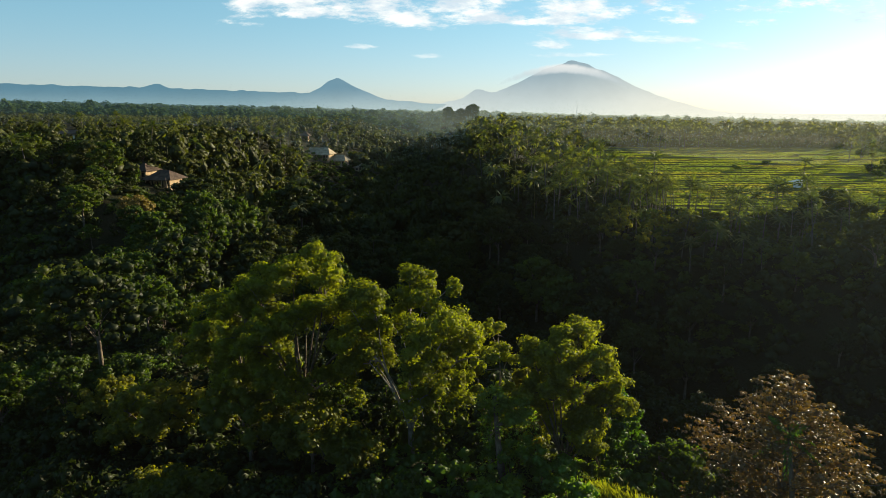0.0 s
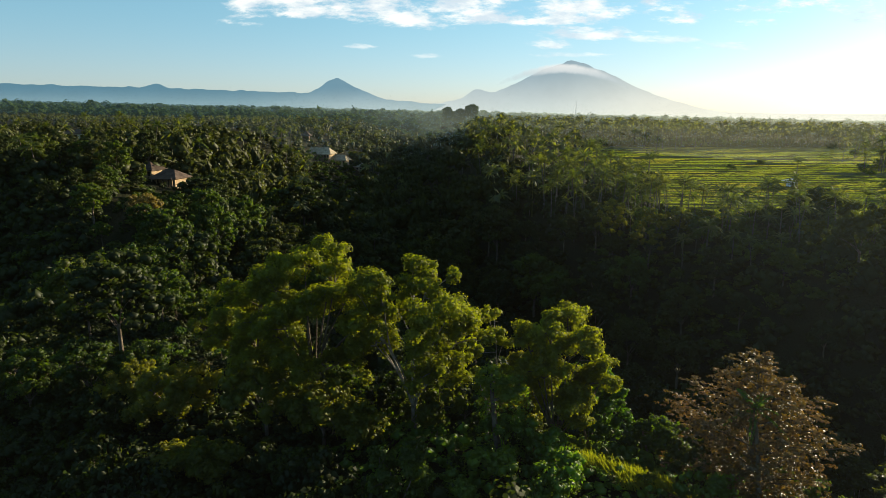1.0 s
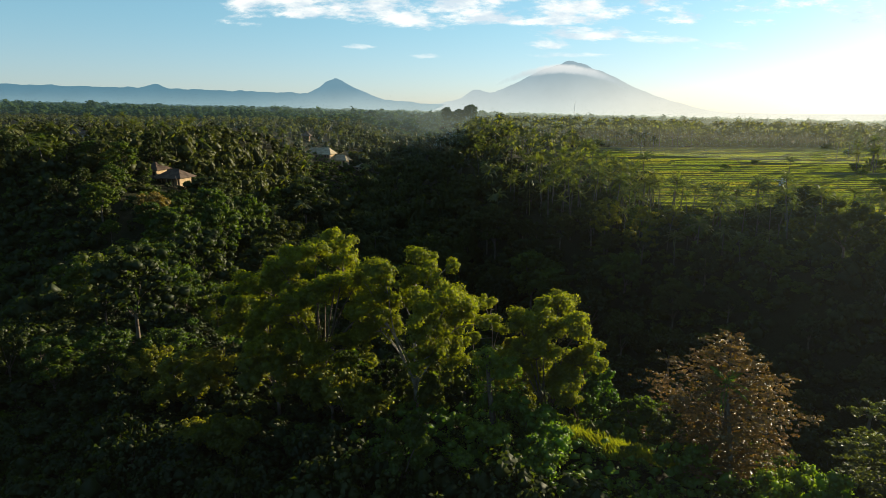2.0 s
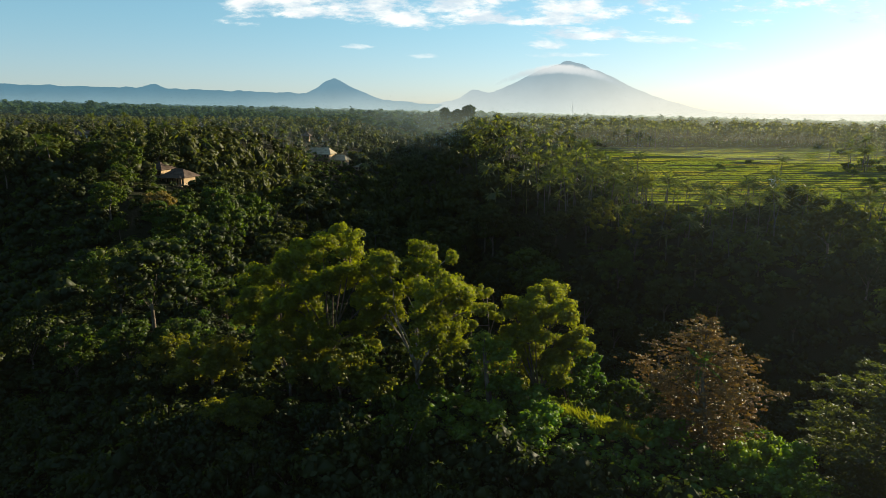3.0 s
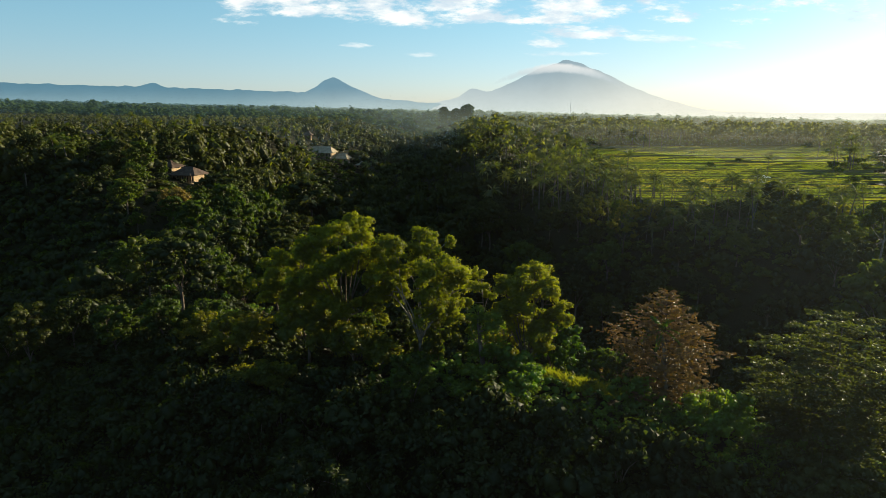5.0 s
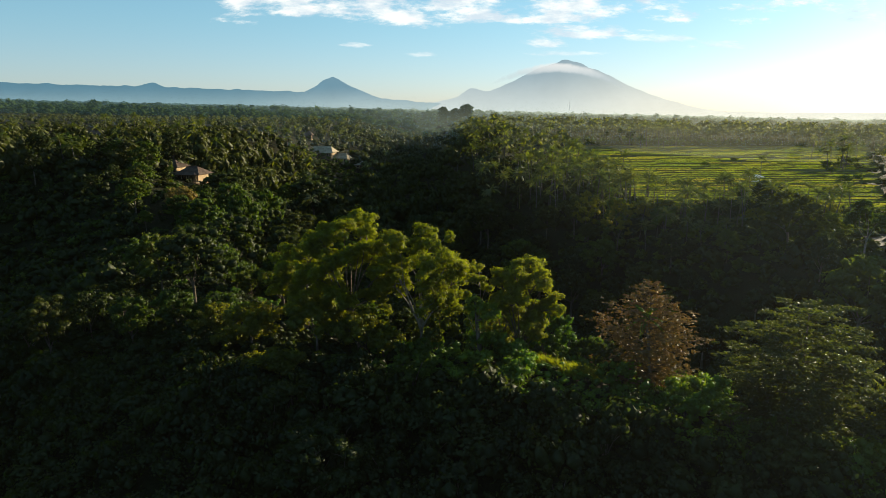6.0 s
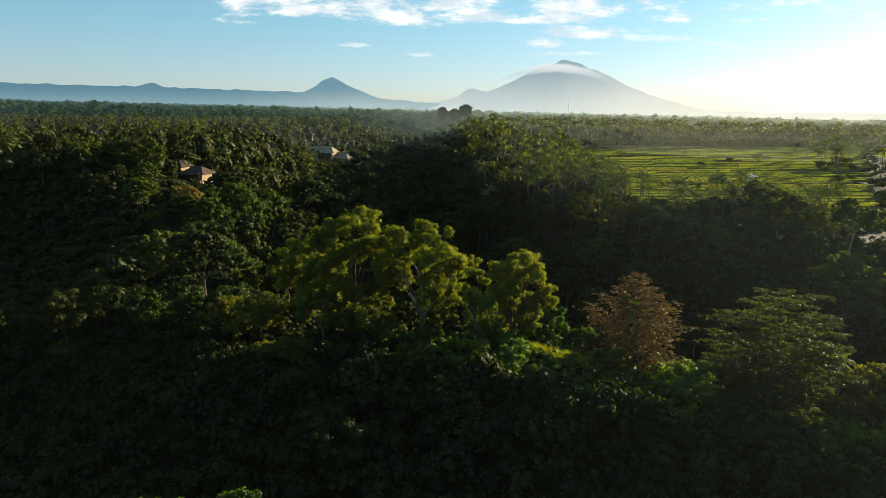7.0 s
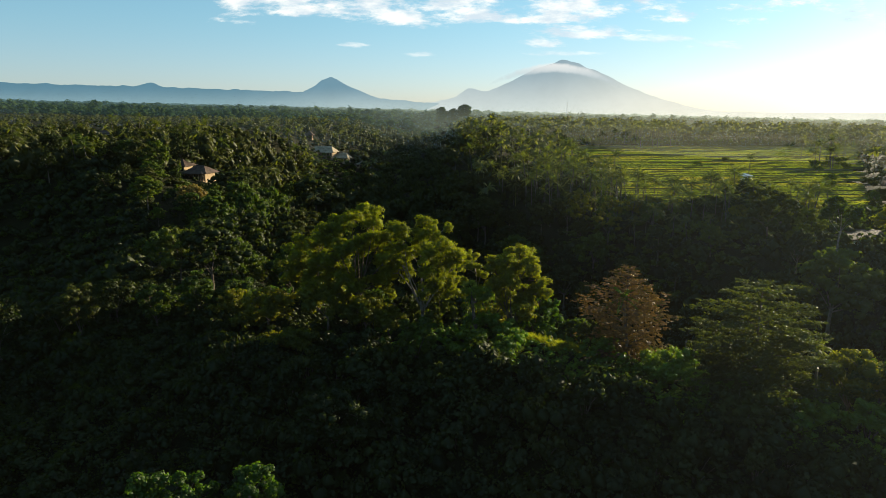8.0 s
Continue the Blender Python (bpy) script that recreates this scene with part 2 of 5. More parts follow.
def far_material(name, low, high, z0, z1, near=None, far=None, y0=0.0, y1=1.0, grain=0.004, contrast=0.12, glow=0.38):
    """Far backdrop: the haze of kilometres of morning air, painted in as an emitted colour."""
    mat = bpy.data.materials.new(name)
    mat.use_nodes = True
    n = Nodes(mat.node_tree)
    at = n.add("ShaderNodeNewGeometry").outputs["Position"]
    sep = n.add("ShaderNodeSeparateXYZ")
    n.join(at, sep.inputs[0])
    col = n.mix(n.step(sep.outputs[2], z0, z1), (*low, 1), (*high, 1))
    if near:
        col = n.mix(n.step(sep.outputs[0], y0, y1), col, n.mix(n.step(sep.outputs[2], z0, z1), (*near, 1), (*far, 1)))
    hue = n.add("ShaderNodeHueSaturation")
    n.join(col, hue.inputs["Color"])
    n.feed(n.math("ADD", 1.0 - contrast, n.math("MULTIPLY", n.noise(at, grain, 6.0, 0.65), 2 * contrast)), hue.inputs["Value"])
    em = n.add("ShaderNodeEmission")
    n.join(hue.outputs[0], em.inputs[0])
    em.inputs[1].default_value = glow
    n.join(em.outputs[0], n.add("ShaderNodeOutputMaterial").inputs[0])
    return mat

# ================= mesh helpers =================
def mesh_of(name, verts, quads, material, smooth=False):
    """A mesh from arrays: verts (n, 3) and quads (m, 4)."""
    verts, quads = np.asarray(verts, np.float32), np.asarray(quads, np.int32)
    me = bpy.data.meshes.new(name)
    me.vertices.add(len(verts))
    me.vertices.foreach_set("co", verts.ravel())
    me.loops.add(quads.size)
    me.loops.foreach_set("vertex_index", quads.ravel())
    me.polygons.add(len(quads))
    me.polygons.foreach_set("loop_start", np.arange(0, quads.size, 4, dtype=np.int32))
    me.polygons.foreach_set("loop_total", np.full(len(quads), 4, np.int32))
    if smooth:
        me.polygons.foreach_set("use_smooth", np.ones(len(quads), bool))
    me.update(calc_edges=True)
    me.materials.append(material)
    return me


def part(name, bm, material, parent, label=""):
    """Links a bmesh, or arrays (verts, quads), or a mesh, as ONE mesh object under a thing."""
    if isinstance(bm, tuple):
        me = mesh_of(name, bm[0], bm[1], material, len(bm) > 2)
    elif isinstance(bm, bpy.types.Mesh):
        me = bm
    else:
        me = bpy.data.meshes.new(name)
        bm.to_mesh(me)
        bm.free()
        me.materials.append(material)
    ob = new(name, me)
    ob.parent = parent
    return tagged(ob, label)


def merge(pieces):
    """Several (verts, quads) as one."""
    vs, qs, k = [], [], 0
    for v, q in pieces:
        vs.append(v)
        qs.append(np.asarray(q) + k)
        k += len(v)
    return np.concatenate(vs), np.concatenate(qs)


def tube(points, radii, sides=6):
    """A tapered tube along points."""
    p = np.asarray(points, float)
    d = np.gradient(p, axis=0)
    d /= np.linalg.norm(d, axis=1)[:, None] + 1e-9
    ref = np.where(np.abs(d[:, 2:3]) > 0.9, [[1.0, 0, 0]], [[0, 0, 1.0]])
    a = np.cross(d, ref)
    a /= np.linalg.norm(a, axis=1)[:, None] + 1e-9
    b = np.cross(d, a)
    ang = np.linspace(0, 2 * math.pi, sides, endpoint=False)
    ring = np.cos(ang)[None, :, None] * a[:, None] + np.sin(ang)[None, :, None] * b[:, None]
    v = (p[:, None] + ring * np.asarray(radii, float)[:, None, None]).reshape(-1, 3)
    i, j = np.meshgrid(np.arange(len(p) - 1), np.arange(sides), indexing="ij")
    k = (j + 1) % sides
    q = np.stack([i * sides + j, i * sides + k, (i + 1) * sides + k, (i + 1) * sides + j], -1).reshape(-1, 4)
    return v, q


def unit(v):
    return v / (np.linalg.norm(v, axis=-1, keepdims=True) + 1e-9)


def leaves(rng, centres, normals, length, width, droop=0.25, jitter=0.32):
    """One small folded four-sided blade at each centre, facing roughly along its normal."""
    k = len(centres)
    nrm = unit(normals + rng.normal(0, jitter, (k, 3)))
    axis = unit(np.cross(nrm, rng.normal(0, 1, (k, 3))))
    axis[:, 2] -= droop
    axis = unit(axis)
    side = unit(np.cross(nrm, axis))
    size = rng.uniform(0.65, 1.3, (k, 1))
    l, w = length * size, width * size
    up = nrm * (w * 0.35)
    v = np.stack([centres - axis * l * 0.5, centres + side * w * 0.5 + up - axis * l * 0.06,
                  centres + axis * l * 0.5, centres - side * w * 0.5 + up - axis * l * 0.06], 1).reshape(-1, 3)
    return v, np.arange(4 * k).reshape(-1, 4)


def clump_points(rng, centre, radius, count, flat=0.7, knots=7):
    """Points and outward normals on the shell of a lumpy clump of several smaller lumps, and those lumps' centres and radii."""
    d = unit(rng.normal(0, 1, (knots, 3)) + [0, 0, 0.45])
    lump = centre + d * radius * [1, 1, flat] * rng.uniform(0.42, 0.85, (knots, 1))
    small = radius * rng.uniform(0.30, 0.52, knots) * (7 / knots) ** 0.33
    pick = rng.choice(knots, count, p=small ** 2 / np.sum(small ** 2))
    o = unit(rng.normal(0, 1, (count, 3)) + [0, 0, 0.3])
    pts = lump[pick] + o * small[pick][:, None] * [1, 1, 0.8] * rng.uniform(0.72, 1.12, (count, 1))
    return pts, unit(o + 0.25 * d[pick] + [0, 0, 0.2]), lump, small


def hearts(rng, lump, small, inner=0.74, seg=5, rings=4):
    """The close insides of a clump, added to block light: one uneven closed body in each of its lumps."""
    return [blob(rng, c, r * inner, 0.8, seg, rings) for c, r in zip(lump, small)]


def blob(rng, centre, radius, flat=0.75, seg=7, rings=5):
    """The dense heart of a clump of foliage: a lumpy closed body, added to block light."""
    a = np.linspace(0, 2 * math.pi, seg, endpoint=False)[None] + rng.uniform(0, 6)
    e = np.linspace(-1.45, 1.45, rings)[:, None]
    r = radius * rng.uniform(0.70, 1.18, (rings, seg))
    v = np.stack([np.cos(a) * np.cos(e) * r, np.sin(a) * np.cos(e) * r, np.sin(e) * r * flat + 0 * a], -1).reshape(-1, 3) + centre
    i, j = np.meshgrid(np.arange(rings - 1), np.arange(seg), indexing="ij")
    k = (j + 1) % seg
    return v, np.stack([i * seg + j, i * seg + k, (i + 1) * seg + k, (i + 1) * seg + j], -1).reshape(-1, 4)


def bend(a, b, rng, steps=6, sag=0.12):
    """A gently bent path from a to b that leaves a upwards."""
    a, b = np.asarray(a, float), np.asarray(b, float)
    s = np.linalg.norm(b - a)
    mid = (a + b) / 2 + rng.normal(0, sag, 3) * s * 0.6 + [0, 0, sag * s]
    t = np.linspace(0, 1, steps)[:, None]
    return (1 - t) ** 2 * a + 2 * t * (1 - t) * mid + t ** 2 * b


# ================= plants, as arrays =================
def broadleaf(seed, height, spread, fork, tips=16, per_tip=300, leaf=0.32, flat=0.7, trunk=0.28, lean=(0, 0), clump=0.34, twigs=True,
              round_top=0.8, low=None, lobes=0, rough=0.32, inner=0.74, broad=0.7, knots=7):
    """Trunk with limbs, and a crown of leafy clumps at the limbs' ends. Returns (wood, foliage)."""
    rng = np.random.default_rng(seed)
    top = np.array([lean[0], lean[1], 0.0])
    wood, pts, nrm, core = [], [], [], []
    base = bend((0, 0, -1.0), top * 0.5 + [0, 0, fork], rng, 6, 0.05)
    wood.append(tube(base, np.linspace(trunk * 1.25, trunk * 0.8, 6), 7))
    low = fork if low is None else low
    mid_z, half = (low + height) / 2 + 0.08 * (height - low), (height - low) / 2
    mains, ends = [], []
    for k in range(tips):
        a = k * 2.39996 + rng.uniform(-0.4, 0.4)
        g = (k % lobes + 0.5) / lobes if lobes else (k + 0.5) / tips
        h = g * 1.75 - 0.75
        r = math.sqrt(max(0.0, 1 - abs(h) ** (2.0 / round_top)))
        if not lobes:
            ends.append(np.array([math.cos(a) * r * spread / 2, math.sin(a) * r * spread / 2, mid_z + h * half * 0.8]) * [rng.uniform(0.55, 1.02)] * np.array([1, 1, 0]) + [0, 0, mid_z + h * half * 0.8])
        elif k < lobes:
            ends.append(np.array([math.cos(a) * r * spread * 0.33, math.sin(a) * r * spread * 0.33, mid_z + h * half * 0.72]))
        else:
            d = unit(rng.normal(0, 1, 3) + [0, 0, 0.35])
            ends.append(ends[k % lobes] + d * spread * rng.uniform(0.11, 0.20) * [1, 1, 0.8])
    order = range(tips) if lobes else sorted(range(tips), key=lambda i: i % max(2, tips // 6))
    for k in order:
        tip = ends[k] + top
        if len(mains) < (lobes or 6):
            path = bend(base[-1] * rng.uniform(0.8, 1.0), tip, rng, 7, 0.14)
            mains.append(path)
            wood.append(tube(path, np.linspace(trunk * rng.uniform(0.3, 0.5), 0.03, 7), 6 if twigs else 4))
        elif twigs:
            knees = np.concatenate([m[2:6] for m in mains])
            cost = np.linalg.norm(knees - tip, axis=1) + 0.6 * np.maximum(0, knees[:, 2] - tip[2])
            path = bend(knees[np.argmin(cost)], tip, rng, 5, 0.10)
            wood.append(tube(path, np.linspace(trunk * 0.24, 0.02, 5), 4))
        size = spread * clump / 2 * rng.uniform(0.75, 1.25)
        p, q, lump, small = clump_points(rng, tip, size, int(per_tip * rng.uniform(0.7, 1.3)), flat, knots)
        pts.append(p)
        nrm.append(q)
        core += hearts(rng, lump, small, inner)
        if twigs:
            e = tip + rng.normal(0, 0.45, 3) * size
            wood.append(tube(bend(path[-2], e, rng, 4, 0.1), np.linspace(0.04, 0.012, 4), 4))
    pts, nrm = np.concatenate(pts), np.concatenate(nrm)
    return merge(wood), merge([leaves(rng, pts, nrm, leaf, leaf * broad, 0.25, rough), *core])


def pagoda(seed, height, spread, base_h, tiers=9, leaf=0.34, sparse=1.0, upsweep=0.25, dome=2.2, top_reach=0.2):
    """A tree of flat tiers: level branches that carry rosettes of large leaves."""
    rng = np.random.default_rng(seed)
    wood, pts, nrm = [], [], []
    stem = bend((0, 0, -1), (rng.normal(0, 0.3), rng.normal(0, 0.3), height), rng, 9, 0.02)
    wood.append(tube(stem, np.linspace(0.30, 0.04, 9), 7))
    for k in range(tiers):
        f = k / (tiers - 1)
        z = base_h + (height - base_h) * f
        reach = spread / 2 * max(top_reach, (1.0 - f ** dome) ** 0.6 * (0.75 + 0.25 * min(1.0, f / 0.3))) * rng.uniform(0.82, 1.1)
        n = int(7 - 2 * f)
        for j in range(n):
            a = j * 2 * math.pi / n + k * 1.1 + rng.uniform(-0.3, 0.3)
            rr = reach * rng.uniform(0.7, 1.1)
            s = np.array([np.interp(z, stem[:, 2], stem[:, 0]), np.interp(z, stem[:, 2], stem[:, 1]), z - 0.15 * rr])
            e = s + [math.cos(a) * rr, math.sin(a) * rr, upsweep * rr]
            path = bend(s, e, rng, 7, 0.07)
            wood.append(tube(path, np.linspace(0.09 * (1 - 0.5 * f), 0.02, 7), 5))
            m = max(4, int(rr * 4.6 * sparse))
            for _ in range(m):
                t = rng.uniform(0.28, 1.0)
                c = np.array([np.interp(t, np.linspace(0, 1, 7), path[:, i]) for i in range(3)])
                off = rng.normal(0, 0.20 * rr * (1.1 - 0.6 * t), 3) * [1, 1, 0.11]
                cnt = rng.integers(11, 19)
                ang = rng.uniform(0, 2 * math.pi, cnt)
                out = np.stack([np.cos(ang), np.sin(ang), rng.uniform(-0.1, 0.35, cnt)], 1)
                pts.append(c + off + out * leaf * rng.uniform(0.35, 1.0, (cnt, 1)) + [0, 0, 0.06])
                nrm.append(np.tile([[0, 0, 1.0]], (cnt, 1)) + out * 0.25)
    pts, nrm = np.concatenate(pts), np.concatenate(nrm)
    return merge(wood), leaves(rng, pts, nrm, leaf, leaf * 0.5, 0.15, 0.5)


def palm(seed, height, fronds=16, reach=3.6, leaflets=13, rows=2):
    """A coconut palm: slim curved trunk, arching fronds with hanging leaflets. Returns (wood, foliage)."""
    rng = np.random.default_rng(seed)
    lean = rng.normal(0, 0.07 * height, 2)
    t = np.linspace(0, 1, 7)[:, None]
    stem = np.hstack([lean[None] * t ** 1.8, height * t - 0.8 * (1 - t)])
    wood = [tube(stem, np.linspace(0.24, 0.13, 7), 6)]
    head, vs = stem[-1], []
    for k in range(fronds):
        a, el = k * 2.39996 + rng.uniform(-0.2, 0.2), rng.uniform(-0.35, 1.1) if k > 4 else rng.uniform(0.9, 1.35)
        r = reach * rng.uniform(0.82, 1.1)
        s = np.linspace(0, 1, leaflets + 2)
        out = r * (s * math.cos(el) + 0.12 * s * s)
        rise = r * (s * math.sin(el) - (0.26 + 0.30 * math.cos(el)) * s ** 2.2)
        mid = head + np.stack([math.cos(a) * out, math.sin(a) * out, rise + 0.15], 1)
        fwd = unit(np.gradient(mid, axis=0))
        side = np.array([-math.sin(a), math.cos(a), 0.0])
        for sign in (-1, 1):
            i = np.arange(1, leaflets + 2)
            ll = r * 0.155 * np.sin(np.clip(s[i] * 2.6 + 0.45, 0, 3.0))[:, None] + 0.10
            d = unit(side * sign * 0.8 + fwd[i] * 0.55 + [0, 0, -0.30] + rng.normal(0, 0.13, (len(i), 3)))
            w = fwd[i] * (r / leaflets * 0.58)
            vs.append(np.stack([mid[i] - w, mid[i] + d * ll * 0.55 - w * 0.9 + [0, 0, 0.04], mid[i] + d * ll + [0, 0, -0.12], mid[i] + d * ll * 0.5 + w], 1).reshape(-1, 3))
    v = np.concatenate(vs)
    return merge(wood), (v, np.arange(len(v)).reshape(-1, 4))


def far_palm(seed):
    """A palm seen from afar, about one unit of ten metres: slim trunk and a spiky head."""
    rng = np.random.default_rng(seed)
    vs, t = [], np.linspace(0, 1, 3)[:, None]
    stem = np.hstack([rng.normal(0, 0.6, 2)[None] * t ** 2, 11.0 * t])
    wood = tube(stem, [0.11, 0.09, 0.08], 4)
    for k in range(15):
        a, el = k * 2.39996, rng.uniform(-0.5, 1.2)
        d = np.array([math.cos(a) * math.cos(el), math.sin(a) * math.cos(el), math.sin(el)])
        side = np.array([-math.sin(a), math.cos(a), 0]) * 0.40
        p0, p1, p2 = stem[-1], stem[-1] + d * 1.7 + [0, 0, 0.1], stem[-1] + d * 2.9 + [0, 0, -0.9]
        drop = np.array([0, 0, -0.45])
        for s in (-1, 1):
            vs += [p0, p0 + d * 0.9 + side * s * 0.9 + drop * 0.5, p1 + side * s + drop, p1]
            vs += [p1, p1 + side * s + drop, p2 + side * s * 0.35 + drop * 0.5, p2]
    v = np.array(vs)
    return merge([wood, (v, np.arange(len(v)).reshape(-1, 4))])


def shrub(seed, radius, height, count, leaf=0.22, lumps=6):
    """A low leafy mound of several lumps, with a few stems."""
    rng = np.random.default_rng(seed)
    pts, nrm, wood, core = [], [], [], []
    for k in range(lumps):
        a = k * 2.4 + rng.uniform(-0.4, 0.4)
        r = radius * rng.uniform(0.1, 0.75)
        size = radius * rng.uniform(0.3, 0.5)
        c = np.array([math.cos(a) * r, math.sin(a) * r, height * rng.uniform(0.45, 0.8)])
        p, q, lump, small = clump_points(rng, c, size, count // lumps, 0.8, 6)
        pts.append(p)
        nrm.append(q)
        core += hearts(rng, lump, small, 0.74, 4, 4)
        wood.append(tube(bend((0.1 * c[0], 0.1 * c[1], -0.4), c, rng, 4, 0.1), np.linspace(0.06, 0.015, 4), 4))
    pts, nrm = np.concatenate(pts), np.concatenate(nrm)
    return merge(wood), merge([leaves(rng, pts, nrm, leaf, leaf * 0.6), *core])


def tuft_cloud(seed, count, size, leaf, flat=0.75, heart=0.55, knots=9, inner=0.8):
    """A cheap leafy crown for woods seen from afar: blades on a lumpy dome, centre at the origin, height about 1."""
    rng = np.random.default_rng(seed)
    pts, nrm, lump, small = clump_points(rng, np.zeros(3), size, count, flat, knots)
    return merge([leaves(rng, pts, nrm, leaf, leaf * 0.75), *hearts(rng, lump, small, inner, 4, 3), blob(rng, np.array([0, 0, -0.1]), size * heart, flat, 6, 4)])


def scatter(templates, places, rng, dtype=np.float32):
    """Copies of templates (verts, quads) at rows of x, y, z, scale_xy, scale_z, joined as one array mesh."""
    vs, qs, k = [], [], 0
    which = rng.integers(0, len(templates), len(places))
    turn = rng.uniform(0, 2 * math.pi, len(places))
    for w, (tv, tq) in enumerate(templates):
        rows = places[which == w]
        if not len(rows):
            continue
        c, s = np.cos(turn[which == w])[:, None], np.sin(turn[which == w])[:, None]
        x = (tv[None, :, 0] * c - tv[None, :, 1] * s) * rows[:, 3:4] + rows[:, 0:1]
        y = (tv[None, :, 0] * s + tv[None, :, 1] * c) * rows[:, 3:4] + rows[:, 1:2]
        z = tv[None, :, 2] * rows[:, 4:5] + rows[:, 2:3]
        vs.append(np.stack([x, y, z], -1).reshape(-1, 3).astype(dtype))
        qs.append((tq[None] + (np.arange(len(rows)) * len(tv))[:, None, None]).reshape(-1, 4) + k)
        k += len(rows) * len(tv)
    return np.concatenate(vs), np.concatenate(qs)


def spots(rng, n, x0, x1, y0, y1, gap, keep):
    """Seeded places on the plan, kept apart from one another by gap, where keep(x, y) holds."""
    got, cells = [], {}
    xs, ys = rng.uniform(x0, x1, n), rng.uniform(y0, y1, n)
    ok = keep(xs, ys)
    for x, y in zip(xs[ok].tolist(), ys[ok].tolist()):
        c = (int(x // gap), int(y // gap))
        if any((x - px) ** 2 + (y - py) ** 2 < gap * gap for i in (-1, 0, 1) for j in (-1, 0, 1) for px, py in cells.get((c[0] + i, c[1] + j), ())):
            continue
        cells.setdefault(c, []).append((x, y))
        got.append((x, y))
    return got


def in_wedge(x, y, margin=25):
    """Inside the stretch of land that comes into view."""
    return np.abs(x) < 0.74 * (y + 36) + margin


# ================= the land =================
def ss(lo, hi, x):
    t = np.clip((x - lo) / (hi - lo), 0, 1)
    return t * t * (3 - 2 * t)


def along(line, x, y):
    """Distance to a polyline of (x, y, value), the value at the nearest place, and the side (+1: its left)."""
    best, val, side = np.full(np.shape(x), 1e9), np.zeros(np.shape(x)), np.ones(np.shape(x))
    for (ax, ay, av), (bx, by, bv) in zip(line, line[1:]):
        dx, dy = bx - ax, by - ay
        t = np.clip(((x - ax) * dx + (y - ay) * dy) / (dx * dx + dy * dy), 0, 1)
        d = np.hypot(x - ax - t * dx, y - ay - t * dy)
        near = d < best
        best, val = np.where(near, d, best), np.where(near, av + t * (bv - av), val)
        side = np.where(near, np.sign(dx * (y - ay) - dy * (x - ax)), side)
    return best, val, side


SPUR = [(120, -12, 6), (75, 12, 9), (38, 36, 11), (14, 51, 12.5), (-11, 60, 12), (-30, 80, 11), (-52, 106, 10), (-72, 150, 9), (-82, 183, 11), (-98, 225, 16)]
GORGE = [(210, -20, -26), (125, 38, -26), (78, 75, -25), (46, 106, -24), (22, 146, -22), (4, 200, -19), (-10, 280, -13), (-18, 420, -6),
         (-5, 600, 2), (10, 850, 14), (0, 1100, 26)]
HOLLOW = [(160, -60, -14), (40, -30, -12), (-50, 25, -10), (-105, 95, -17), (-150, 138, -14), (-250, 165, 0), (-420, 180, 18)]


def wobble(x, y):
    return (np.sin(x * 0.071 + 1.3) * np.cos(y * 0.063) + 0.5 * np.sin(x * 0.17 + y * 0.13) + 0.25 * np.cos(x * 0.41 - y * 0.33))


def field_mask(x, y):
    """1 inside the open rice field, 0 outside."""
    left, right = 66 + 0.075 * (y - 175), 150 + 0.62 * (y - 175)
    return ss(0, 10, x - left) * ss(0, 14, right - x) * ss(0, 8, y - 180 + 0.10 * (x - 120)) * ss(0, 12, 485 - y)


def field_level(x, y):
    return 9.6 + 0.029 * (y - 175) - 0.006 * (x - 120)


def ground(x, y):
    x, y = np.asarray(x, float), np.asarray(y, float)
    right = ss(-30, 60, x - 0.02 * y)
    drop = (1 - right) * 8 * (1 - ss(200, 480, y)) + right * (15 - 9 * ss(200, 560, y)) * (1 - ss(900, 1600, y))
    p = 27 + 0.0042 * y - 0.0233 * x - drop
    dg, fg, sg = along(GORGE, x, y)
    dh, fh, _ = along(HOLLOW, x, y)
    wide = np.where(sg > 0, 128.0, 52.0)
    tg, th = ss(4, wide, dg), ss(8, 76, dh)
    low = np.where(dg / wide < dh / 76, fg, fh)
    base = low + (p - low) * np.minimum(tg, 1) * np.minimum(th, 1)
    ds, cs, sd = along(SPUR, x, y)
    spur = cs - np.where(sd > 0, 0.05 * np.minimum(ds, 10) + 0.36 * np.maximum(ds - 10, 0), 0.85 * ds)
    k = 3.0
    m = np.maximum(base, spur)
    out = m + np.log1p(np.exp(-np.abs(base - spur) / k)) * k * 0.6
    out = out + 0.7 * wobble(x, y) * ss(0, 300, np.abs(y) + 60)
    f = field_mask(x, y)
    return out * (1 - f) + field_level(x, y) * f


def ground_at(x, y):
    return float(ground(np.array([x]), np.array([y]))[0])


def make_ground():
    """One sheet, fine under the camera's way and coarser towards the horizon."""
    v = np.concatenate([np.linspace(-420, -120, 12)[:-1], np.linspace(-120, 300, 115)[:-1], np.linspace(300, 700, 50)[:-1], np.geomspace(700, 4900, 34)])
    u = np.concatenate([-np.geomspace(3600, 320, 24)[:-1], np.linspace(-320, 320, 165), np.geomspace(320, 3600, 24)[1:]])
    xx, yy = np.meshgrid(u, v)
    zz = ground(xx, yy) - 0.35 * field_mask(xx, yy)
    verts = np.stack([xx, yy, zz], -1).reshape(-1, 3)
    i, j = np.meshgrid(np.arange(len(v) - 1), np.arange(len(u) - 1), indexing="ij")
    w = len(u)
    quads = np.stack([i * w + j, i * w + j + 1, (i + 1) * w + j + 1, (i + 1) * w + j], -1).reshape(-1, 4)
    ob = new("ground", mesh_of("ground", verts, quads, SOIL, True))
    tagged(ob, "dark leaf-littered tropical hillsides, gorge and plateau", "ground", kind="structure")


make_ground()


